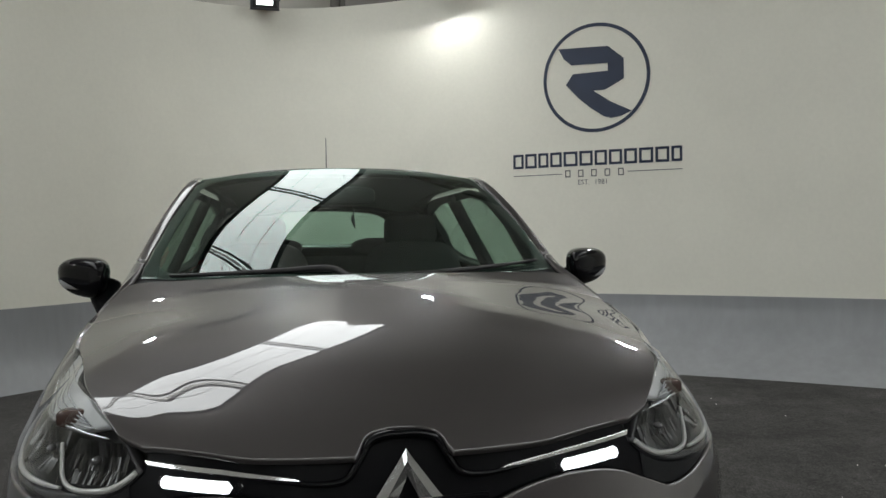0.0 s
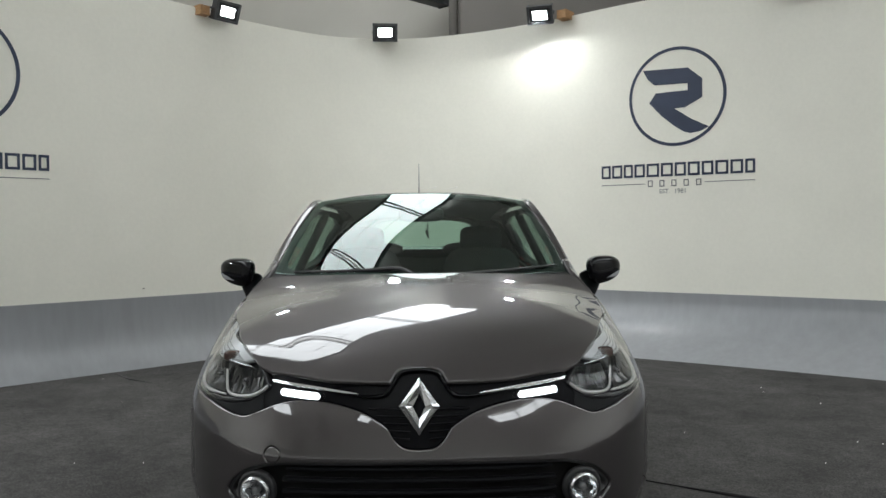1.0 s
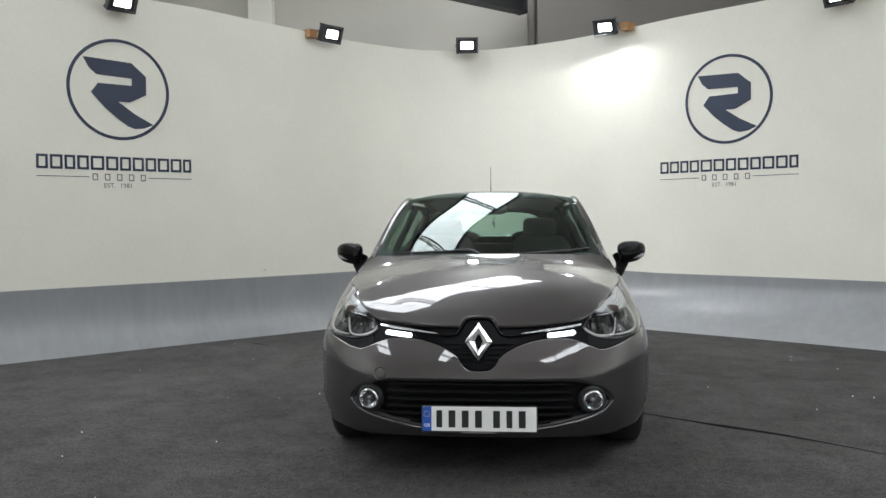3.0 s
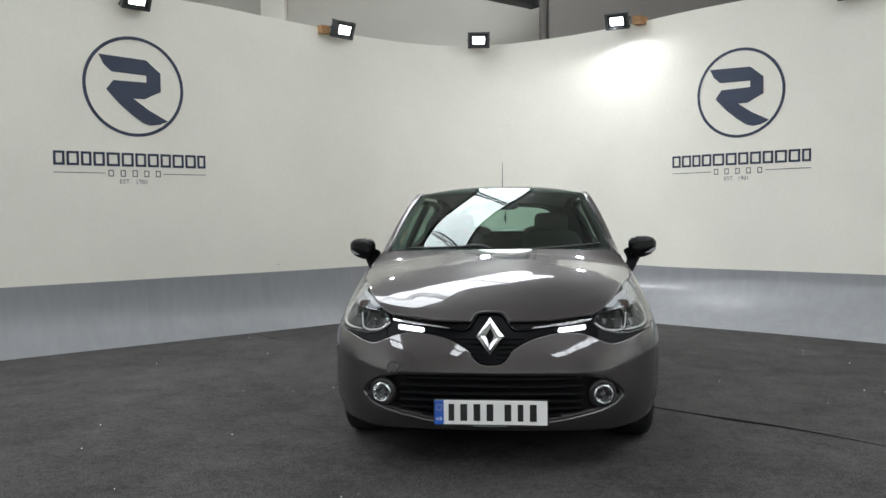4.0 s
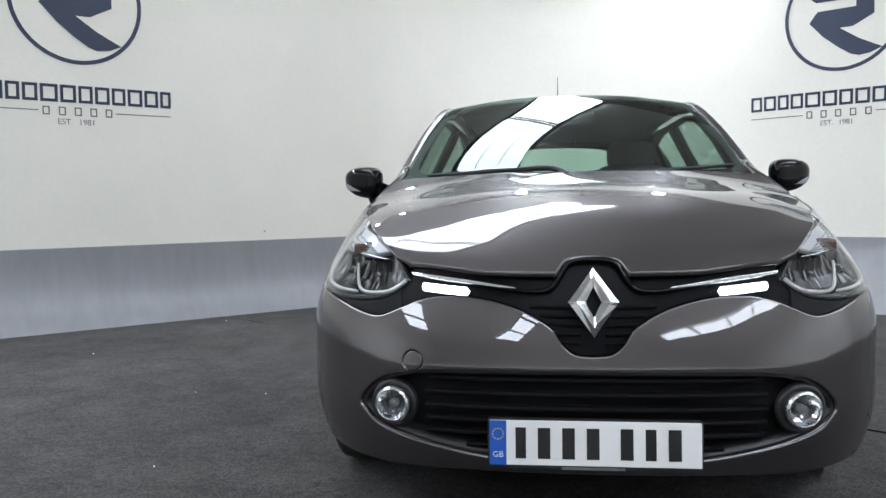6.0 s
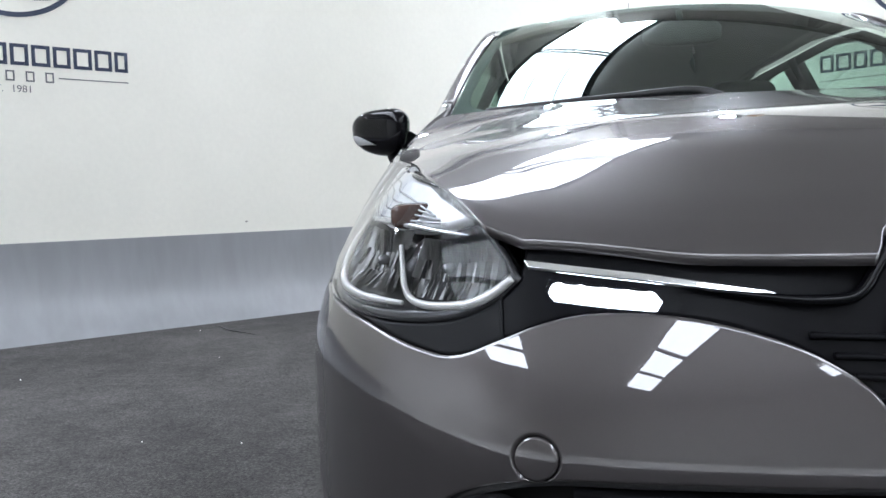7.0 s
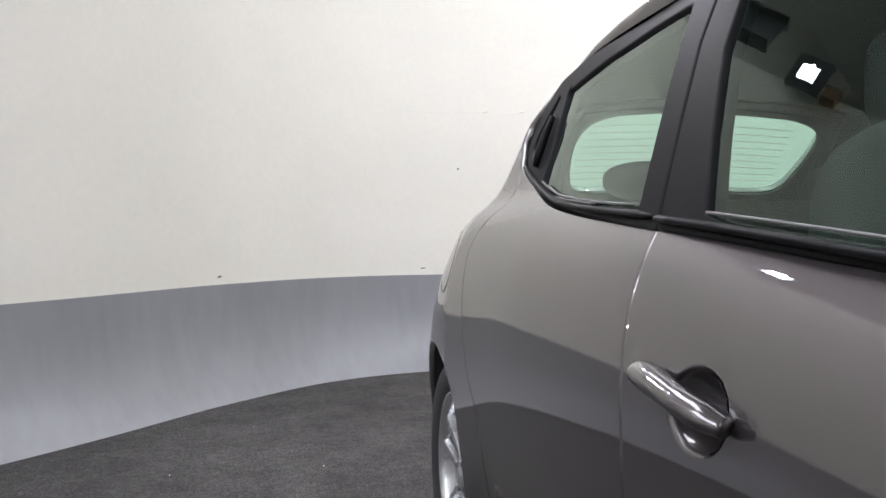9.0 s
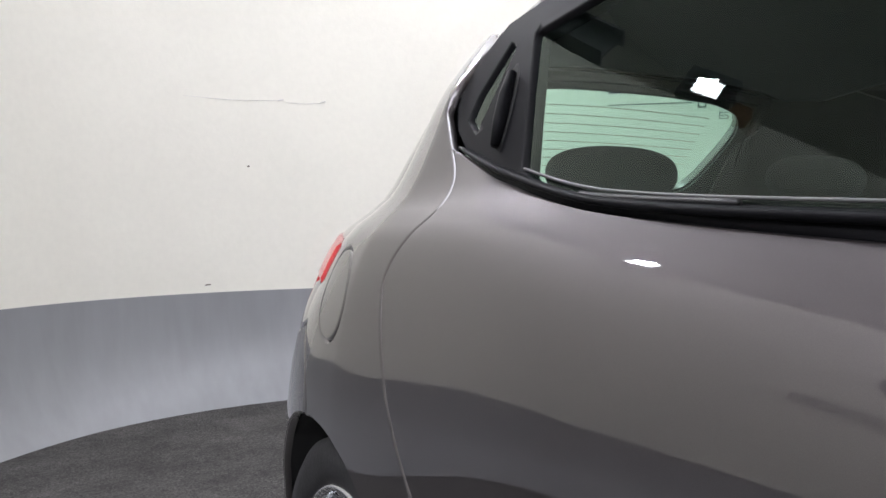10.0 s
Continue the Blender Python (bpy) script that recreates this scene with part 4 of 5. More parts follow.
# emblem: hollow chrome diamond with a ridge
def emblem():
    c, tilt = Vector((0, -2.036, 0.659)), radians(17)
    verts, faces = [], []
    for k, (w, h, d) in enumerate(((0.061, 0.086, 0.006), (0.063, 0.0885, 0.012), (0.042, 0.066, 0.0195), (0.020, 0.040, 0.012), (0.0195, 0.039, -0.012))):
        for a, b in ((0, 1), (0.12, 0.86), (0.88, 0.10), (1, 0), (0.88, -0.10), (0.12, -0.86), (0, -1), (-0.12, -0.86), (-0.88, -0.10), (-1, 0), (-0.88, 0.10), (-0.12, 0.86)):
            verts.append((a * w, -d, b * h))
    n = 12
    for k in range(4):
        for i in range(n):
            faces.append((k * n + i, k * n + (i + 1) % n, (k + 1) * n + (i + 1) % n, (k + 1) * n + i))
    ob = mesh_object("emblem", verts, faces, M_BADGE, car, "chrome hollow diamond badge", smooth=False)
    ob.matrix_basis = Matrix.Translation(c) @ Matrix.Rotation(-tilt, 4, "X")
    return ob


emblem()

# number plate: plain bars in place of its characters
plate = empty("number_plate", "", "")
plate.parent = car
plate["label"] = "white number plate with a blue end band"
pm = Matrix.Translation((0, -2.052, 0.309)) @ Matrix.Rotation(radians(-4), 4, "X")
part("plate_sheet", box((-0.26, -0.004, -0.0555), (0.26, 0.004, 0.0555), pm), M_PLATE, plate, bevel=0.0015)
part("blue_band", box((-0.26, -0.0052, -0.0553), (-0.218, -0.0042, 0.0553), pm), M_PLATEBLUE, plate)
part("holder", box((-0.266, 0.004, -0.066), (0.266, 0.03, 0.058), pm), M_BLACK, plate, bevel=0.004)
x = -0.204
for w in (0.045, 0.05, 0.05, 0.05, None, 0.05, 0.045, 0.05):
    if w is None:
        x += 0.022
        continue
    part("bar", box((x + 0.009, -0.0056, -0.0385), (x + w - 0.010, -0.0042, 0.0385), pm), M_INK, plate)
    x += w + 0.0105
for k in range(12):
    w = 2 * math.pi * k / 12
    part("star", cyl(0.0021, 0.0016, pm @ Matrix.Translation((-0.239 + 0.0135 * math.cos(w), -0.0055, 0.022 + 0.0135 * math.sin(w))) @ pose(0, 0, 0, 90, 0, 0), 5), M_STAR, plate)
text_part("country_code", "GB", 0.021, pm @ Matrix.Translation((-0.239, -0.0056, -0.036)) @ pose(0, 0, 0, 90, 0, 0), M_PLATE, plate)
part("dealer_strip", box((-0.08, -0.0052, -0.0645), (0.075, -0.0008, -0.0590), pm), M_GREYINK, plate)

# bonnet
front = []
for uu, zz in BONNET_FRONT[::-1]:
    q = nose(uu, zz)
    a = abs(float(q[0])) / 0.515
    front.append((float(np.clip(a, 0, 0.985)), float(np.interp(zz, [0.736 + 0.030 * a**4.2, 0.786], [0.0, 0.18]))))
rear = [(0, 1.0), (0.35, 0.999), (0.65, 0.996), (0.88, 0.994), (0.975, 0.990), (1.004, 0.984), (1.014, 0.965), (1.017, 0.90)]
side_l = [(0.995 + 0.022 * min(max((v - 0.4) / 0.2, 0), 1), v) for v in np.linspace(0.86, 0.03, 32)]
half = rear + side_l + front
bonnet = shell("bonnet", both(half), hood, M_PAINT, car, 1, 0.022, edge=0.003, fillet=0.005, thick=0.018)


# lamps, wings, doors and quarters on both sides
DOOR_F = smooth_line([(1.80, 0.922), (1.802, 0.80), (1.815, 0.60), (1.845, 0.40), (1.87, 0.24)], 8)
SEAM_B = smooth_line([(3.000, 0.962), (2.985, 0.93), (2.968, 0.891), (2.956, 0.85), (2.947, 0.813), (2.932, 0.747), (2.915, 0.62), (2.905, 0.45), (2.90, 0.24)], 6)
SEAM_R = smooth_line([(3.866, 1.098), (3.815, 1.045), (3.797, 0.998), (3.812, 0.968), (3.829, 0.935), (3.835, 0.90), (3.820, 0.86), (3.775, 0.765), (3.735, 0.70), (3.687, 0.638), (3.618, 0.572), (3.572, 0.50), (3.55, 0.40), (3.55, 0.24)], 6)
FRAME_OUT = [(1.20, 1.302), (1.267, 1.253), (1.295, 1.203), (1.293, 1.163)]


def scoop(cu, cz, ru, rz, depth):
    def fn(u, z):
        p, n, _, _ = normals_of(body, u, z)
        r2 = ((u - cu) / ru) ** 2 + ((z - cz) / rz) ** 2
        return p - n * (depth * np.clip(1 - r2, 0, 1) ** 0.6)[..., None]
    return fn


def facets(lamp, sd, u0, u1, z0, z1, depth):
    """A dished reflector cut into upright facets, each tilted its own way."""
    r = random.Random(7)
    v, f = [], []
    nu, nz = 40, 3
    for i in range(nu):
        for k in range(nz):
            t = [r.uniform(-0.0022, 0.0022) for _ in range(3)]
            for a, b in ((0, 0), (1, 0), (1, 1), (0, 1)):
                x, y = (i + a) / nu, (k + b) / nz
                e = 0.18 * (1 - x) if k == nz - 1 and b else 0.0
                u, z = u0 + (u1 - u0) * x, z0 + (z1 - z0) * (y - e * 0.3)
                p, n, _, _ = normals_of(body, np.array(u), np.array(z))
                dish = depth * (0.35 + 0.65 * math.sin(math.pi * x) * math.sin(math.pi * min(max(y, 0.08), 0.92)))
                lift = t[0] * (a - 0.5) * 2 + t[1] * (b - 0.5) * 2
                v.append((p - n * (dish + lift)) * [sd, 1, 1])
            f.append((len(v) - 4, len(v) - 3, len(v) - 2, len(v) - 1))
    return mesh_object("reflector", v, f, M_FACET, lamp, "faceted chrome reflector", smooth=False)


def headlamp(sd):
    lamp = shell("headlamp", LAMP_TOP + LAMP_REAR + LAMP_LOW[1:-1], body, M_LAMPDARK, car, sd, 0.025, lift=-0.055, thick=0, label="clear headlamp with silver reflectors and a grey bezel")
    shell("lamp_lens", LAMP_TOP + LAMP_REAR + LAMP_LOW[1:-1], body, M_LENS, lamp, sd, 0.025, lift=0.001, thick=0.004, edge=0.002, fillet=0.004)
    shell("lamp_wall", LAMP_TOP + LAMP_REAR + LAMP_LOW[1:-1], body, M_LAMPDARK, lamp, sd, 0.02,
          [[(0.85 + (a - 0.85) * 0.955, 0.757 + (b - 0.757) * (0.965 if b > 0.757 else 0.86)) for a, b in LAMP_TOP + LAMP_REAR + LAMP_LOW[1:-1]]], lift=-0.008, thick=0.05)
    # indicator section on top
    ind = [(0.60, 0.788), (0.66, 0.819), (0.75, 0.840), (0.88, 0.854), (1.03, 0.868), (1.167, 0.879), (1.14, 0.822), (1.07, 0.800), (0.95, 0.789), (0.837, 0.785), (0.70, 0.775)]
    shell("indicator_reflector", smooth_line(ind + ind[:1]), body, M_LAMPSILVER, lamp, sd, 0.02, lift=-0.015, thick=0.02, label="silver ribbed indicator reflector")
    for k in range(4):
        f = 0.15 + 0.23 * k
        line = [(0.64 + 0.06 * f, 0.776 + 0.022 * f), (0.78, 0.780 + 0.045 * f), (0.95, 0.788 + 0.058 * f), (1.13, 0.82 + 0.045 * f)]
        tube("rib", on_surface(body, smooth_line(line), -0.010, sd), 0.0016, M_RIB, lamp)
    p, n, _, _ = normals_of(body, np.array(0.745), np.array(0.800))
    blob("indicator_bulb", (p - n * 0.028) * [sd, 1, 1], (0.045, 0.022, 0.019), M_AMBER, lamp, "amber bulb", n=12)
    # faceted reflectors behind the lens
    for u0, u1, z0, z1, d in ((0.545, 0.69, 0.684, 0.762, 0.040), (0.725, 0.93, 0.694, 0.778, 0.042)):
        facets(lamp, sd, u0, u1, z0, z1, d)
    for cu, cz in ((0.635, 0.722), (0.80, 0.730)):
        p, n, _, _ = normals_of(body, np.array(cu), np.array(cz))
        c = Vector((p - n * 0.016) * [sd, 1, 1])
        m = look(c, c + Vector((0.25 * sd, -1, 0.02))) @ pose(0, 0, 0, 0, 90, 0)
        lathe("bulb_shield", [(-0.006, 0.0005), (-0.008, 0.006), (-0.024, 0.008)], M_LAMPGREY, lamp, n=20, m=m)
    # bright guide strips
    lowline = smooth_line([(1.000, 0.786), (0.985, 0.750), (0.940, 0.715), (0.880, 0.692), (0.805, 0.680), (0.742, 0.676), (0.690, 0.674)])
    tube("guide_strip", on_surface(body, lowline, -0.006, sd), 0.0058, M_GUIDE, lamp, "satin silver guide strip", taper=[0.6, 1, 1, 1, 0.9, 0.6])
    hook = smooth_line([(0.733, 0.749), (0.712, 0.721), (0.696, 0.696), (0.680, 0.682), (0.652, 0.674), (0.604, 0.674), (0.571, 0.679), (0.540, 0.693), (0.517, 0.710)])
    tube("guide_strip", on_surface(body, hook, -0.008, sd), 0.0060, M_GUIDE, lamp, "satin silver guide strip", taper=[0.5, 0.7, 0.8, 1, 1.1, 0.8])
    brow = smooth_line([(0.60, 0.764), (0.663, 0.770), (0.738, 0.778), (0.837, 0.784), (0.95, 0.788), (1.06, 0.799), (1.14, 0.822)])
    tube("lamp_brow", on_surface(body, brow, -0.010, sd), 0.0045, M_SATIN, lamp, "satin silver brow", taper=[0.4, 1, 1, 0.5])
    return lamp


def body_side(sd):
    wing = [(1.175, 0.882), (1.20, 0.884)] + top_edge(1.24, 1.39, 6, -0.005) + top_edge(1.42, 1.80, 20, 0.001) + DOOR_F[1:] + [(1.80, 0.215)] + arc(UF, WZ, RF, -14, 138, 60) + [(1.10, 0.62), (1.02, 0.680)] \
        + [q for q in LAMP_LOW[::-1] if 1.0 < q[0] < 1.14] + [(1.148, 0.79), (1.170, 0.84)]
    shell("front_wing", wing, body, M_PAINT, car, sd, 0.025, weld=wing_weld, **PANEL)
    cup = oval(2.761, 0.777, 0.056, 0.043)
    fd = shell("front_door", top_edge(1.80, 3.0, 40, -0.001) + SEAM_B[1:] + DOOR_F[::-1][:-1], body, M_PAINT, car, sd, 0.028, [cup], **PANEL)
    shell("handle_cup", cup, scoop(2.761, 0.777, 0.056, 0.043, 0.034), M_PAINT, fd, sd, 0.008, thick=0, edge=0.001, fillet=0.003)
    q = on_surface(body, smooth_line([(2.864, 0.797), (2.843, 0.797), (2.772, 0.789), (2.718, 0.781), (2.690, 0.776)]), 0.0, sd, 0.008)
    nn = on_surface(body, smooth_line([(2.864, 0.797), (2.843, 0.797), (2.772, 0.789), (2.718, 0.781), (2.690, 0.776)]), 1.0, sd, 0.008) - q
    k = np.linspace(0, 1, len(q))
    lift = np.interp(k, [0, 0.15, 0.35, 0.68, 0.85, 1], [0.010, 0.019, 0.025, 0.025, 0.019, 0.008])
    hd = tube("door_handle", q + nn * lift[:, None], 0.0185, M_PAINT, fd, "body-coloured pull handle", n=16, flat=0.76, taper=[0.7, 1.05, 1.05, 1.0, 0.97, 1.0, 1.0, 0.7], up=(1, 0, 0))
    p, n, _, _ = normals_of(body, np.array(2.839), np.array(0.7965))
    c = Vector((p + n * 0.031) * [sd, 1, 1])
    lathe("key_barrel", [(0.0005, 0.0005), (0.002, 0.006), (0.0, 0.0085), (-0.006, 0.0085)], M_TRIM, hd, n=20, m=look(c, c + Vector(n * [sd, 1, 1])) @ pose(0, 0, 0, 0, 90, 0))
    shell("rear_door", top_edge(3.0, 3.862, 40, -0.002)[:-1] + SEAM_R + SEAM_B[::-1][:-1], body, M_PAINT, car, sd, 0.028, **PANEL)
    flap = oval(4.03, 0.865, 0.074, 0.077)
    flap = [(u + 0.25 * (z - 0.865), z) for u, z in flap]
    fo = [(u_of_y(y), z) for y, z in FRAME_OUT]
    quarter = SEAM_R[::-1] + fo[::-1] + [(3.87, 1.298), (3.95, 1.306), (4.06, 1.306), (4.21, 1.288), (4.325, 1.243), (4.39, 1.16), (4.42, 1.06), (4.44, 0.99), (4.40, 0.962), (4.192, 0.945), (4.203, 0.90), (4.207, 0.868), (4.30, 0.872), (4.45, 0.860), (4.46, 0.772), (4.36, 0.769), (4.20, 0.803), (4.118, 0.745), (4.085, 0.70), (4.066, 0.655)] \
        + arc(UR, WZ, RR, 87, 194, 40) + [(3.62, 0.215)]
    qp = shell("quarter_panel", quarter, body, M_PAINT, car, sd, 0.025, [flap], **PANEL)
    shell("fuel_flap", [(4.03 + (u - 4.03) * 0.955, 0.865 + (z - 0.865) * 0.955) for u, z in flap], body, M_PAINT, qp, sd, 0.02, lift=0.0005, thick=0.012, edge=0.004, fillet=0.003)
    shell("sill", [(1.79, 0.212), (1.87, 0.238), (2.5, 0.238), (3.0, 0.238), (3.6, 0.238), (3.66, 0.21), (3.0, 0.185), (2.0, 0.185)], body, M_BLACK, car, sd, 0.04, lift=-0.004, thick=0.02)
    shell("pillar_trim", [(3.97, 1.0), (4.25, 0.97), (4.6, 0.96), (4.87, 1.0), (4.82, 1.2), (4.64, 1.28), (4.3, 1.33), (4.05, 1.33), (3.95, 1.28)], body, M_DARK, car, sd, 0.04, lift=-0.03, thick=0.01)
    shell("tail_lamp", smooth_line([(4.195, 0.943), (4.206, 0.90), (4.212, 0.872), (4.30, 0.876), (4.452, 0.864), (4.465, 0.775), (4.62, 0.775), (4.66, 0.86), (4.60, 0.945), (4.40, 0.962), (4.195, 0.943)], 5), body, M_RED, car, sd, 0.03, lift=0.005, thick=0.03, edge=0.004, fillet=0.006, label="red tail lamp")
    for z, r, nm, cu, y in ((WZ, RF, "front", UF, -1.18), (WZ, RR, "rear", UR, 1.41)):
        arch_liner(sd, y, r)


def arch_liner(sd, y, r):
    v, f = [], []
    n = 40
    for i in range(n + 1):
        a = math.radians(-18 + 216 * i / n)
        for x in (0.845, 0.82, 0.50):
            rr = r - (0.0 if x > 0.83 else 0.012)
            yy, zz = y + rr * math.cos(a), WZ + rr * math.sin(a)
            v.append((sd * (min(x, float(body(u_of_y(yy), max(zz, 0.2))[0]) - 0.004) - 0.012), yy, zz))
    for i in range(n):
        for j in range(2):
            f.append((i * 3 + j, i * 3 + j + 1, i * 3 + j + 4, i * 3 + j + 3))
    return mesh_object("arch_liner", v, f, M_DARK, car)


def rear_end():
    half = [(5.35, 0.66), (5.2, 0.70), (4.9, 0.75), (4.62, 0.772), (4.35, 0.763), (4.203, 0.798), (4.118, 0.743), (4.085, 0.70), (4.066, 0.657)] + arc(UR, WZ, RR, 85, -14, 40) + [(4.5, 0.21), (5.35, 0.21)]
    for sd in (-1, 1):
        shell("rear_bumper", [(min(u, ARC[-1]), z) for u, z in half], body, M_PAINT, car, sd, 0.04, **PANEL)
    win = both(smooth_line([(0, 0.93), (0.45, 0.93), (0.68, 0.92), (0.82, 0.87), (0.865, 0.78), (0.84, 0.60), (0.76, 0.40), (0.68, 0.345), (0.4, 0.335), (0, 0.33)]))
    tg = shell("tailgate", both([(0, 1.0), (0.6, 1.0), (0.97, 0.99), (1.0, 0.5), (1.03, 0.0), (1.03, -0.5), (0, -0.55)]), tail, M_PAINT, car, 1, 0.05, [win], thick=0.03, edge=0.004, fillet=0.01)
    shell("rear_window", win, tail, M_GLASS, tg, 1, 0.06, lift=-0.004, thick=0, label="green-tinted heated rear window")
    for k in range(9):
        b = 0.40 + 0.05 * k
        tube("heater_line", on_surface(lambda a, c: tail(a, c), [(-0.72, b), (0.72, b)], -0.006, 1, 0.05), 0.0009, M_HEAT, tg, n=4)
    shell("window_trim", both([(0, 0.97), (0.9, 0.96), (0.98, 0.5), (0.98, 0.05), (0, 0.05)]), tail, M_DARK, tg, 1, 0.06, [win], lift=-0.035, thick=0.01)


def side_windows(sd):
    belt = lambda y: float(glass_side(y, 1.0)[2] * 0 + spline([-1.0, -0.75, -0.4, -0.1, 0.05, 0.2, 0.35, 0.8, 1.05, 1.25, 1.6], [0.94, 0.934, 0.930, 0.934, 0.945, 0.957, 0.967, 0.995, 1.045, 1.10, 1.15], y))
    p1 = [(-0.755, 0.950), (-0.580, 0.946), (-0.440, 1.162), (-0.50, 1.137), (-0.69, 1.032)]
    p2 = [(-0.545, 0.939), (-0.3, 0.934), (-0.1, 0.937), (0.05, 0.948), (0.2, 0.966), (0.247, 0.975), (0.31, 1.08), (0.372, 1.20), (0.392, 1.304), (0.0, 1.305), (-0.20, 1.283), (-0.28, 1.254), (-0.405, 1.176)]
    p3 = smooth_line([(0.437, 0.985), (0.65, 0.996), (0.85, 1.010), (0.95, 1.026), (1.000, 1.048)], 5) + [(1.050, 1.15), (1.100, 1.256), (0.9, 1.287), (0.7, 1.301), (0.552, 1.306), (0.528, 1.218)]
    p4 = [(1.178, 1.115), (1.222, 1.142), (1.215, 1.180), (1.168, 1.255), (1.148, 1.245)]
    front = [(-0.85, 0.925), (-0.6, 0.9225), (-0.3, 0.923), (-0.1, 0.9275), (0.05, 0.937), (0.2, 0.948), (0.355, 0.958), (0.409, 1.10), (0.455, 1.225), (0.470, 1.335), (0.1, 1.334), (-0.22, 1.302), (-0.44, 1.207), (-0.66, 1.058)]
    rear_o = [(0.359, 0.956), (0.65, 0.978), (0.88, 1.0), (1.06, 1.038), (1.18, 1.082), (1.255, 1.128), (1.288, 1.165), (1.290, 1.20), (1.264, 1.25), (1.203, 1.297), (1.05, 1.324), (0.85, 1.331), (0.474, 1.335), (0.459, 1.225), (0.413, 1.10)]
    wf = shell("front_window_frame", front, glass_side, M_TRIM, car, sd, 0.03, [p1, p2], lift=0.002, thick=0.03, edge=0.003, fillet=0.004, label="satin black window frame")
    wr = shell("rear_window_frame", rear_o, glass_side, M_TRIM, car, sd, 0.03, [p3, p4], lift=0.002, thick=0.03, edge=0.003, fillet=0.004, label="satin black window frame")
    shell("quarter_light", p1, glass_side, M_GLASS, wf, sd, 0.05, lift=-0.006, thick=0)
    shell("front_side_glass", p2, glass_side, M_GLASS, wf, sd, 0.05, lift=-0.006, thick=0, label="green-tinted side glass")
    shell("rear_side_glass", p3, glass_side, M_GLASS, wr, sd, 0.05, lift=-0.006, thick=0, label="green-tinted side glass")
    shell("rear_quarter_light", p4, glass_side, M_GLASS, wr, sd, 0.05, lift=-0.004, thick=0)
    grip = smooth_line([(1.078, 1.078), (1.11, 1.091), (1.130, 1.123), (1.138, 1.180), (1.122, 1.214), (1.103, 1.195), (1.083, 1.125), (1.078, 1.078)], 5)
    shell("pull_recess", grip, glass_side, M_DARK, wr, sd, 0.02, lift=0.0035, thick=0.004, edge=0.0015, fillet=0.004)
    bar = glass_side(np.array([1.086, 1.096, 1.107, 1.115]), np.array([1.088, 1.123, 1.163, 1.2]))
    tube("pull_handle", bar * [sd, 1, 1] + [sd * 0.010, 0, 0], 0.011, M_TRIM, wr, n=10, taper=[0.6, 1, 1, 0.6])
    # belt moulding, raised
    for nm, ys, par in (("front", np.linspace(-0.80, 0.352, 30), wf), ("rear", np.linspace(0.362, 1.205, 36), wr)):
        q = np.stack([ys, np.array([belt(y) for y in ys]) + (0.002 if nm == 'front' else 0.004)], 1)
        pts = on_surface(glass_side, q, 0.006, sd, 0.05)
        tube("belt_moulding", pts, 0.009, M_TRIM, par, "satin black belt moulding", n=10, flat=0.6, up=(1, 0, 0), taper=[0.3] + [1.0] * 14 + [0.5 if nm == "rear" else 1.0])
    # Slim grey tube drawn as the rubber's highlight at the glass's lower edge.
    for nm, ys, dz, par in (("front", np.linspace(-0.53, 0.24, 20), 0.017, wf), ("rear", np.linspace(0.45, 0.99, 16), 0.017, wr)):
        q = np.stack([ys, np.array([belt(y) for y in ys]) + dz], 1)
        tube("seal_highlight", on_surface(glass_side, q, 0.0045, sd, 0.05), 0.0020, M_SEALGLINT, par, "painted pale highlight on the rubber seal along the glass", n=6)
    edge_pts = on_surface(glass_side, p3[4:11], 0.003, sd, 0.03)
    tube("glass_run", edge_pts, 0.004, M_BLACK, wr)


def seam_normal(t):
    """Shared direction along the joint of wing and screen pillar."""
    k = np.linspace(0, 1, len(RAIL_OUT))
    y = np.interp(t, k, RAIL_OUT[:, 1])
    u = np.interp(y, PLAN[PLAN[:, 0] > 0.6][:, 1], ARC[PLAN[:, 0] > 0.6])
    a, b = normals_of(body, u, top_z(u))[1], normals_of(rail, t, 1 + 0 * t)[1]
    return (a + b) / np.linalg.norm(a + b, axis=-1, keepdims=True)


def wing_weld(u, z):
    y = np.interp(u, ARC, PLAN[:, 1])
    t = np.interp(y, RAIL_OUT[:60, 1], np.linspace(0, 1, len(RAIL_OUT))[:60])
    w = step(1 - (top_z(u) - z) / 0.07) * step((y + 1.24) / 0.05)
    return w, seam_normal(t)


def rail_weld(t, b):
    return step((b - 0.35) / 0.65) * step((0.235 - t) / 0.03), seam_normal(np.clip(t, 0, 0.24))


def pillar(sd):
    shell("wing_corner", [(0.02, 0.0), (0.15, 0.0), (0.333, 0.0), (0.311, 1.0), (0.17, 1.0), (0.085, 0.97), (0.04, 0.6)], rail, M_PAINT, car, sd, 0.02, thick=0.02, edge=0.0015, fillet=0.006, weld=rail_weld)
    shell("pillar", [(0.335, 0.0), (0.5, 0.0), (0.75, 0.0), (1.0, 0.0), (1.0, 1.0), (0.75, 1.0), (0.5, 1.0), (0.313, 1.0)], rail, M_PAINT, car, sd, 0.035, thick=0.02, edge=0.002, fillet=0.006)


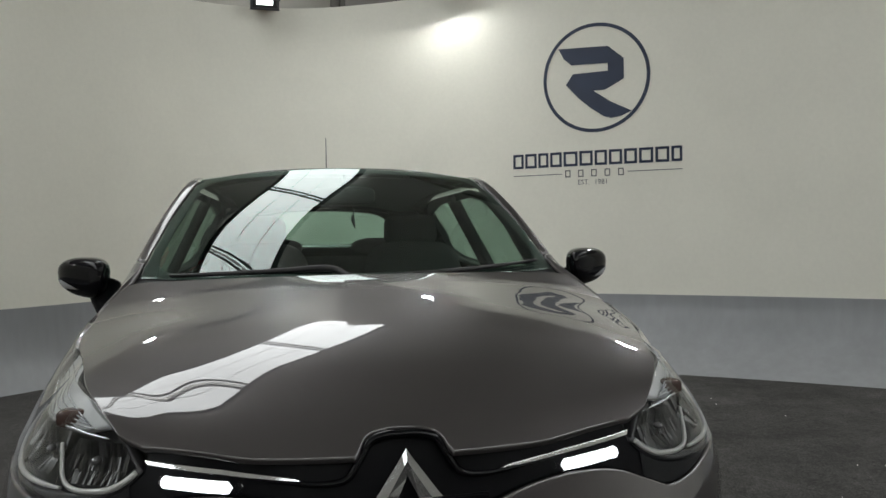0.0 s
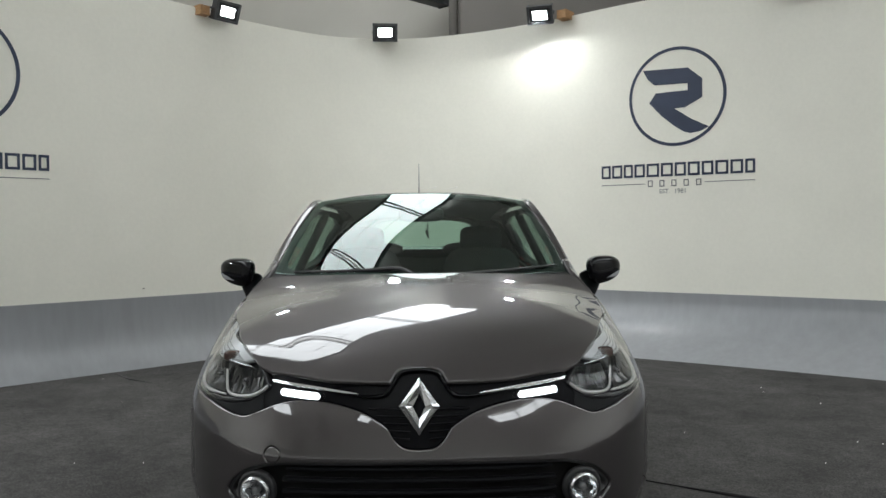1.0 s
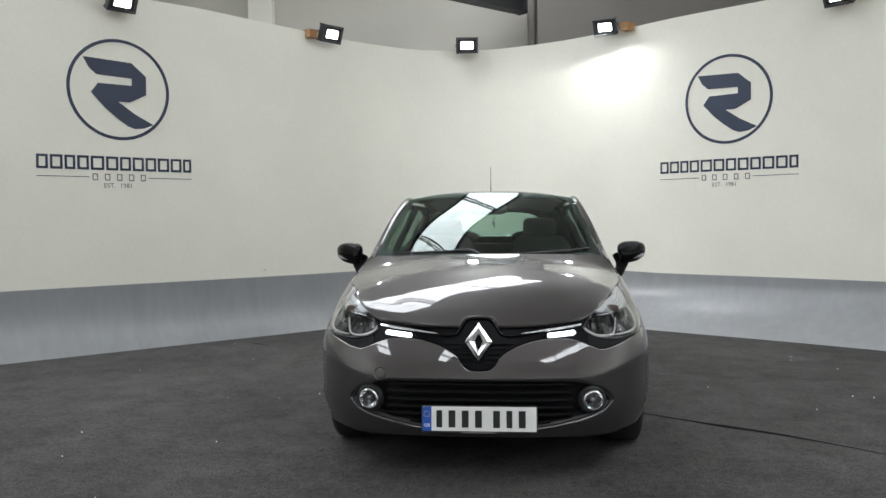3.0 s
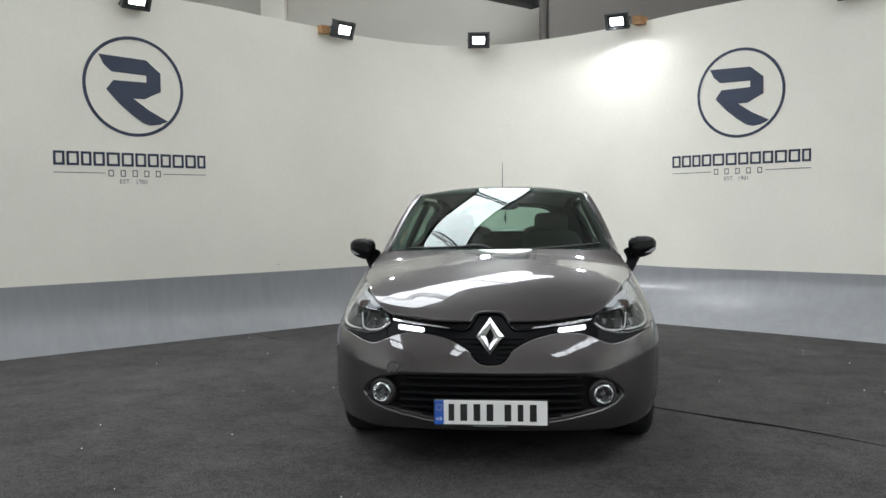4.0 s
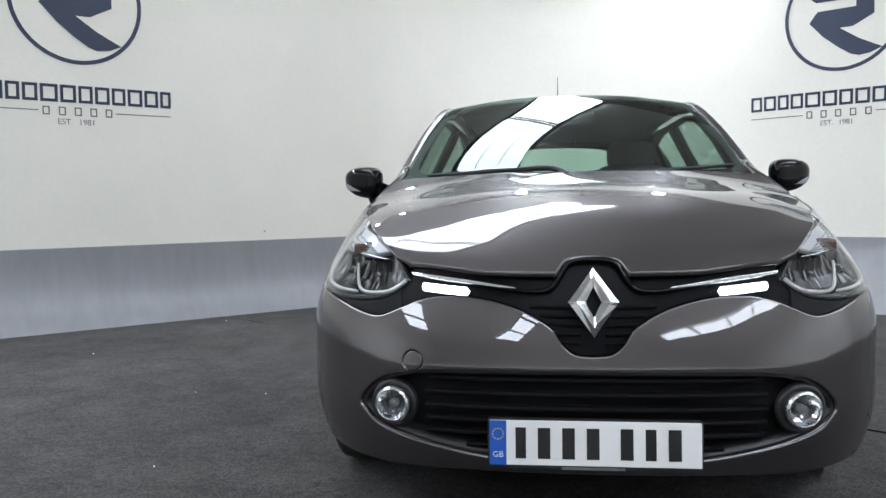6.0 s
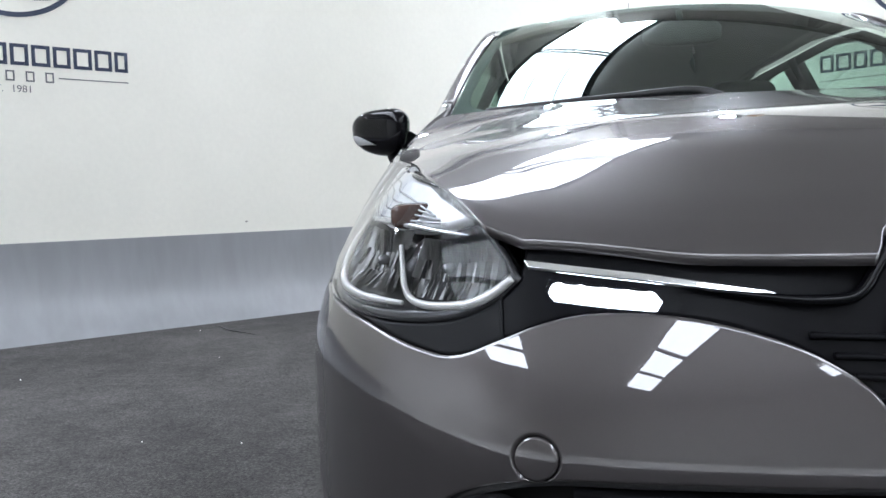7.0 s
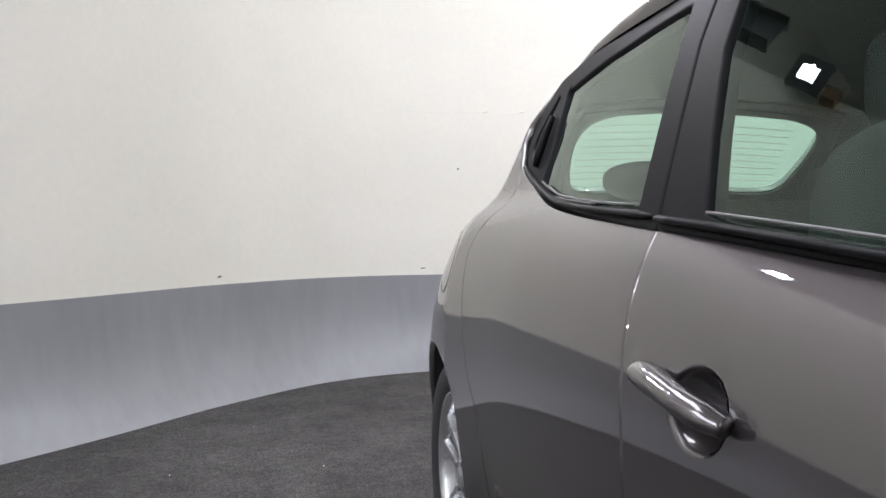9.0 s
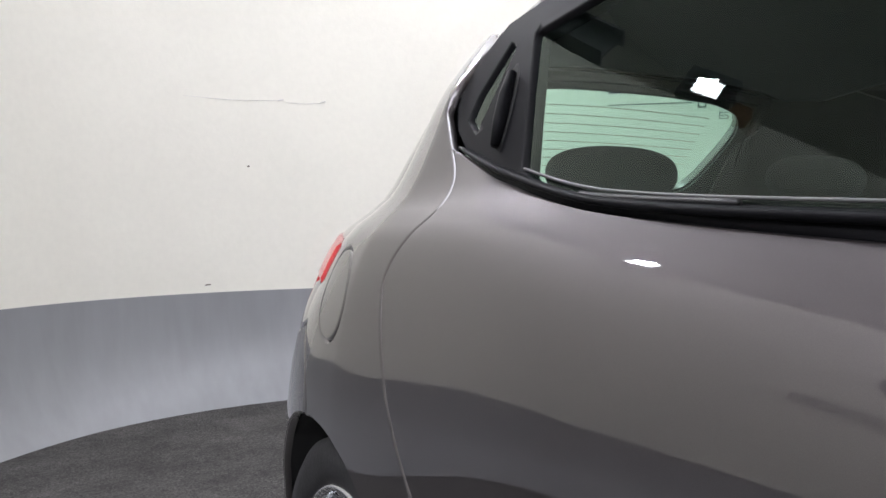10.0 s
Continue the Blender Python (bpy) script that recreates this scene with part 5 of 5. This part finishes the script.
def door_mirror(sd):
    mir = blob("door_mirror", (0, 0, 0), (1, 1, 1), M_BLACKGLOSS, car, "gloss black door mirror with a clear side repeater", 0.62, 0.55, 30,
               shape=lambda p: mirror_shape(p) * [sd, 1, 1])
    blob("repeater", (0, 0, 0), (1, 1, 1), M_RIB, mir, "clear repeater lens", 0.62, 0.55, 28,
         shape=lambda p: mirror_shape(leaf(p)) * [sd, 1, 1], u=(-36, -6), v=(-90, 25))
    part("mirror_glass", box((-0.070, -0.003, -0.042), (0.070, 0.003, 0.042), Matrix.Translation((sd * 0.892, -0.527, 1.018)) @ pose(0, 0, 0, 0, 0, sd * 45)), M_CHROME, mir, bevel=0.002)
    stalk = [(0.836, -0.555, 0.985), (0.834, -0.568, 0.950), (0.824, -0.588, 0.915), (0.806, -0.610, 0.884), (0.780, -0.630, 0.858)]
    tube("mirror_arm", catmull(stalk, 6) * [sd, 1, 1], 0.031, M_TRIM, mir, "matt black mirror arm", n=16, flat=1.4, taper=[1.9, 1.35, 1.05, 1.0, 1.1], up=(1, 0, 0))
    return mir


def leaf(p):
    """Narrows the repeater lens to a point at its inner end."""
    k = np.clip(p[..., 0] / 0.75, 0, 1) ** 1.1
    return np.stack([p[..., 0] * 1.015, p[..., 1] * 1.015, -0.64 + (p[..., 2] + 0.64) * k], -1)


def mirror_shape(p):
    x, y, z = p[..., 0], p[..., 1], p[..., 2]
    top = 0.060 - 0.010 * np.clip(x, 0, 1) ** 2
    low = 0.079 - 0.029 * np.clip(x * 0.6 + 0.4, 0, 1) ** 1.8
    zz = np.where(z > 0, z * top, z * low)
    depth = np.where(y < 0, 0.085, 0.030)
    return np.stack([0.892 + 0.094 * x * (1 + 0.10 * np.clip(z, -1, 0)), -0.555 + y * depth + 0.065 * x, 1.017 + zz], -1)


def wheel(sd, y):
    w = empty("wheel", "", "")
    w.parent = car
    w["label"] = "silver alloy wheel with a black tyre"
    w.matrix_basis = Matrix.Translation((sd * (0.735 if y < 0 else 0.712), y, WZ)) @ Matrix.Diagonal((sd, 1, 1, 1))
    cached = WHEEL.get("parts")
    if cached:
        for nm, me in cached:
            ob = new(nm, me)
            ob.parent = w
        return w
    made = []
    made.append(lathe("tyre", [(-0.08, 0.215), (-0.095, 0.25), (-0.097, 0.28), (-0.085, 0.301), (-0.06, 0.305), (0.06, 0.305), (0.083, 0.301), (0.096, 0.283), (0.098, 0.262), (0.093, 0.238), (0.082, 0.218), (0.05, 0.214)], M_TYRE, w, n=72))
    made.append(lathe("rim", [(0.078, 0.221), (0.088, 0.219), (0.087, 0.211), (0.072, 0.203), (0.04, 0.195), (-0.05, 0.19), (-0.085, 0.205), (-0.085, 0.222)], M_ALLOY, w, n=72))
    made.append(lathe("brake_disc", [(0.0, 0.03), (0.0, 0.14), (-0.02, 0.14)], M_STEEL, w, n=48))
    bm = bmesh.new()
    for k in range(5):
        a = 2 * math.pi * k / 5 + 0.35
        for dw in (-1, 1):
            b2 = bmesh.new()
            prof = [(0.045, 0.010, 0.068), (0.09, 0.016, 0.066), (0.15, 0.019, 0.070), (0.209, 0.022, 0.076)]
            rows = []
            for r, h, xf in prof:
                off = dw * (0.012 + 0.16 * r)
                rows.append([b2.verts.new((xf - (0.016 if e else 0), r, off + c * h)) for e, c in ((0, -0.8), (0, 0.8), (1, 1.0), (1, -1.0))])
            for p0, p1 in zip(rows[:-1], rows[1:]):
                for j in range(4):
                    b2.faces.new((p0[j], p0[(j + 1) % 4], p1[(j + 1) % 4], p1[j]))
            b2.faces.new(rows[0])
            b2.faces.new(rows[-1][::-1])
            b2.transform(Matrix.Rotation(a, 4, "X"))
            bmesh.ops.bevel(b2, geom=list(b2.edges), offset=0.003, segments=2, affect="EDGES", clamp_overlap=True)
            tmp = bpy.data.meshes.new("tmp")
            b2.to_mesh(tmp)
            b2.free()
            bm.from_mesh(tmp)
            bpy.data.meshes.remove(tmp)
    made.append(part("spokes", bm, M_ALLOY, w))
    made.append(lathe("hub_cap", [(0.080, 0.0005), (0.079, 0.02), (0.074, 0.03), (0.066, 0.055), (0.05, 0.06), (0.03, 0.06)], M_ALLOY, w, n=40))
    bm = bmesh.new()
    for k in range(4):
        a = 2 * math.pi * k / 4 + 0.5
        c = cyl(0.008, 0.02, Matrix.Translation((0.066, 0.042 * math.cos(a), 0.042 * math.sin(a))) @ pose(0, 0, 0, 0, 90, 0), 12)
        tmp = bpy.data.meshes.new("tmp")
        c.to_mesh(tmp)
        c.free()
        bm.from_mesh(tmp)
        bpy.data.meshes.remove(tmp)
    made.append(part("wheel_bolts", bm, M_STEEL, w))
    WHEEL["parts"] = [(o.name.split(".")[0], o.data) for o in made]
    return w


WHEEL = {}


def screen_and_roof():
    ws = both([(0, 0.01), (0.5, 0.01), (0.985, 0.01), (0.99, 0.5), (0.985, 0.985), (0.5, 0.99), (0, 0.99)])
    scr = shell("windscreen", ws, screen, M_SCREEN, car, 1, 0.05, thick=0, edge=0.001, fillet=0.01, label="tinted windscreen mirroring the roof lights")
    shell("screen_border", ws, screen, M_BLACK, scr, 1, 0.04, [both(smooth_line([(0, 0.055), (0.6, 0.055), (0.88, 0.065), (0.925, 0.12), (0.925, 0.5), (0.925, 0.86), (0.88, 0.915), (0.5, 0.93), (0, 0.93)]))], lift=-0.004, thick=0.002, edge=0, fillet=0.01)
    shell("scuttle_panel", both([(0, 0.03), (0.7, 0.03), (1.0, 0.03), (1.0, -0.06), (0.7, -0.085), (0, -0.09)]), screen, M_BLACK, car, 1, 0.04, lift=-0.006, thick=0.02)
    for pts, r in (([(-0.03, -0.01), (-0.12, 0.050), (-0.35, 0.040), (-0.6, 0.022), (-0.83, 0.006)], 0.009), ([(0.10, -0.01), (0.35, 0.008), (0.62, 0.028), (0.90, 0.052)], 0.009)):
        arm = tube("wiper", on_surface(screen, smooth_line(pts), 0.016, 1, 0.03), r, M_BLACK, car, "black wiper", taper=[1.3, 1, 0.8, 0.5])
        blade = [(p[0] + 0.0, p[1] + 0.012) for p in pts[1:]]
        tube("wiper_blade", on_surface(screen, blade, 0.007, 1, 0.03), 0.0055, M_TRIM, arm)
    lathe("wiper_pivot", [(0.0, 0.0005), (-0.002, 0.010), (-0.008, 0.014), (-0.03, 0.016)], M_BLACK, car, m=look(Vector(screen(-0.03, 0.0)) + Vector((0, -0.008, 0.012)), Vector(screen(-0.08, 0.0)) + Vector((0, -0.5, 0.5))) @ pose(0, 0, 0, 0, 90, 0))
    shell("roof", both([(0, -0.258), (0.3, -0.225), (0.548, -0.165), (0.556, 0.1), (0.558, 0.5), (0.545, 1.0), (0.505, 1.32), (0.42, 1.57), (0.25, 1.63), (0, 1.65)]), roof, M_PAINT, car, 1, 0.04, thick=0.02, edge=0.002, fillet=0.006)
    shell("headlining", both([(0, -0.2), (0.5, -0.1), (0.52, 0.5), (0.50, 1.5), (0, 1.55)]), roof, M_LINER, car, 1, 0.1, lift=-0.035, thick=0)
    mast = tube("aerial", [(-0.02, 0.70, 1.42), (-0.02, 0.702, 1.5), (-0.02, 0.705, 1.57), (-0.02, 0.708, 1.635)], 0.0026, M_BLACK, car, "thin black roof aerial", taper=[1.4, 1.0, 0.8, 0.6])
    blob("aerial_foot", (-0.02, 0.70, 1.428), (0.02, 0.035, 0.014), M_BLACK, mast, n=10, e1=1, e2=1)


def cabin():
    part("floor_pan", box((-0.70, -1.75, 0.19), (0.70, 1.75, 0.24)), M_DARK, car)
    part("bulkhead", box((-0.62, -1.02, 0.24), (0.62, -0.98, 0.90)), M_DARK, car)
    part("radiator_block", box((-0.60, -1.80, 0.24), (0.60, -1.70, 0.70)), M_DARK, car)
    for sd in (-1, 1):
        zz = [(1.95, 0.25), (3.6, 0.25), (3.68, 0.75), (3.84, 0.80), (3.84, 1.03), (3.3, 0.97), (2.6, 0.945), (1.95, 0.94)]
        shell("door_trim", zz, body, M_BLACK, car, sd, 0.08, lift=-0.05, thick=0.01)
    dash = bmesh.new()
    v = []
    for x in np.linspace(-0.62, 0.62, 13):
        hump = 0.035 * math.exp(-((x + 0.34) / 0.16) ** 2)
        v.append([dash.verts.new((x, y, z)) for y, z in ((-0.93, 0.985), (-0.78, 0.985 + hump * 0.4), (-0.55, 0.965 + hump), (-0.45, 0.90), (-0.43, 0.62), (-0.93, 0.62))])
    for a, b in zip(v[:-1], v[1:]):
        for k in range(6):
            dash.faces.new((a[k], a[(k + 1) % 6], b[(k + 1) % 6], b[k]))
    dash.faces.new(v[0])
    dash.faces.new(v[-1][::-1])
    part("dashboard", dash, M_BLACK, car, smooth=False, bevel=0.015)
    for x in (-0.35, 0.35):
        seat = blob("front_seat", (x, 0.22, 0.80), (0.235, 0.085, 0.31), M_CLOTH, car, "black cloth front seat", 0.5, 0.5, 16,
                    m=Matrix.Translation((x, 0.22, 0.80)) @ Matrix.Rotation(radians(-14), 4, "X") @ Matrix.Translation((-x, -0.22, -0.80)))
        blob("seat_cushion", (x, -0.05, 0.50), (0.24, 0.27, 0.09), M_CLOTH, seat, "", 0.4, 0.4, 14)
        blob("headrest", (x, 0.31, 1.155), (0.125, 0.05, 0.075), M_CLOTH, seat, "", 0.5, 0.55, 14)
        for k in (-0.05, 0.05):
            tube("headrest_post", [(x + k, 0.30, 1.03), (x + k, 0.31, 1.12)], 0.006, M_CHROME, seat)
    bench = blob("rear_bench", (0, 1.22, 0.80), (0.60, 0.09, 0.215), M_CLOTH, car, "black cloth rear bench", 0.35, 0.35, 20,
                 m=Matrix.Translation((0, 1.22, 0.8)) @ Matrix.Rotation(radians(-12), 4, "X") @ Matrix.Translation((0, -1.22, -0.8)))
    blob("bench_cushion", (0, 0.92, 0.52), (0.60, 0.25, 0.09), M_CLOTH, bench, "", 0.4, 0.4, 14)
    for x, z in ((-0.29, 1.068), (0.29, 1.068)):
        blob("headrest", (x, 1.30, z), (0.15, 0.045, 0.052), M_CLOTH, bench, "", 0.8, 0.75, 18)
    part("parcel_shelf", box((-0.56, 1.36, 0.96), (0.56, 1.80, 0.98)), M_BLACK, car, bevel=0.004)
    rv = blob("rear_view_mirror", (0, -0.40, 1.285), (0.115, 0.022, 0.036), M_BLACK, car, "black rear-view mirror", 0.5, 0.4, 14)
    tube("mirror_stem", [(0, -0.385, 1.30), (0, -0.375, 1.335), (0, -0.355, 1.362)], 0.010, M_BLACK, rv)
    tube("hanging_ribbon", [(0.03, -0.405, 1.255), (0.034, -0.405, 1.225), (0.028, -0.405, 1.20), (0.036, -0.405, 1.165)], 0.004, M_BLACK, rv, "small dark hanging ribbon", taper=[0.4, 1.2, 2.2, 0.6])


for sd in (-1, 1):
    headlamp(sd)
    body_side(sd)
    side_windows(sd)
    pillar(sd)
    door_mirror(sd)
rear_end()
screen_and_roof()
for sd, y in ((-1, -1.18), (1, -1.18), (-1, 1.41), (1, 1.41)):
    wheel(sd, y)
cabin()
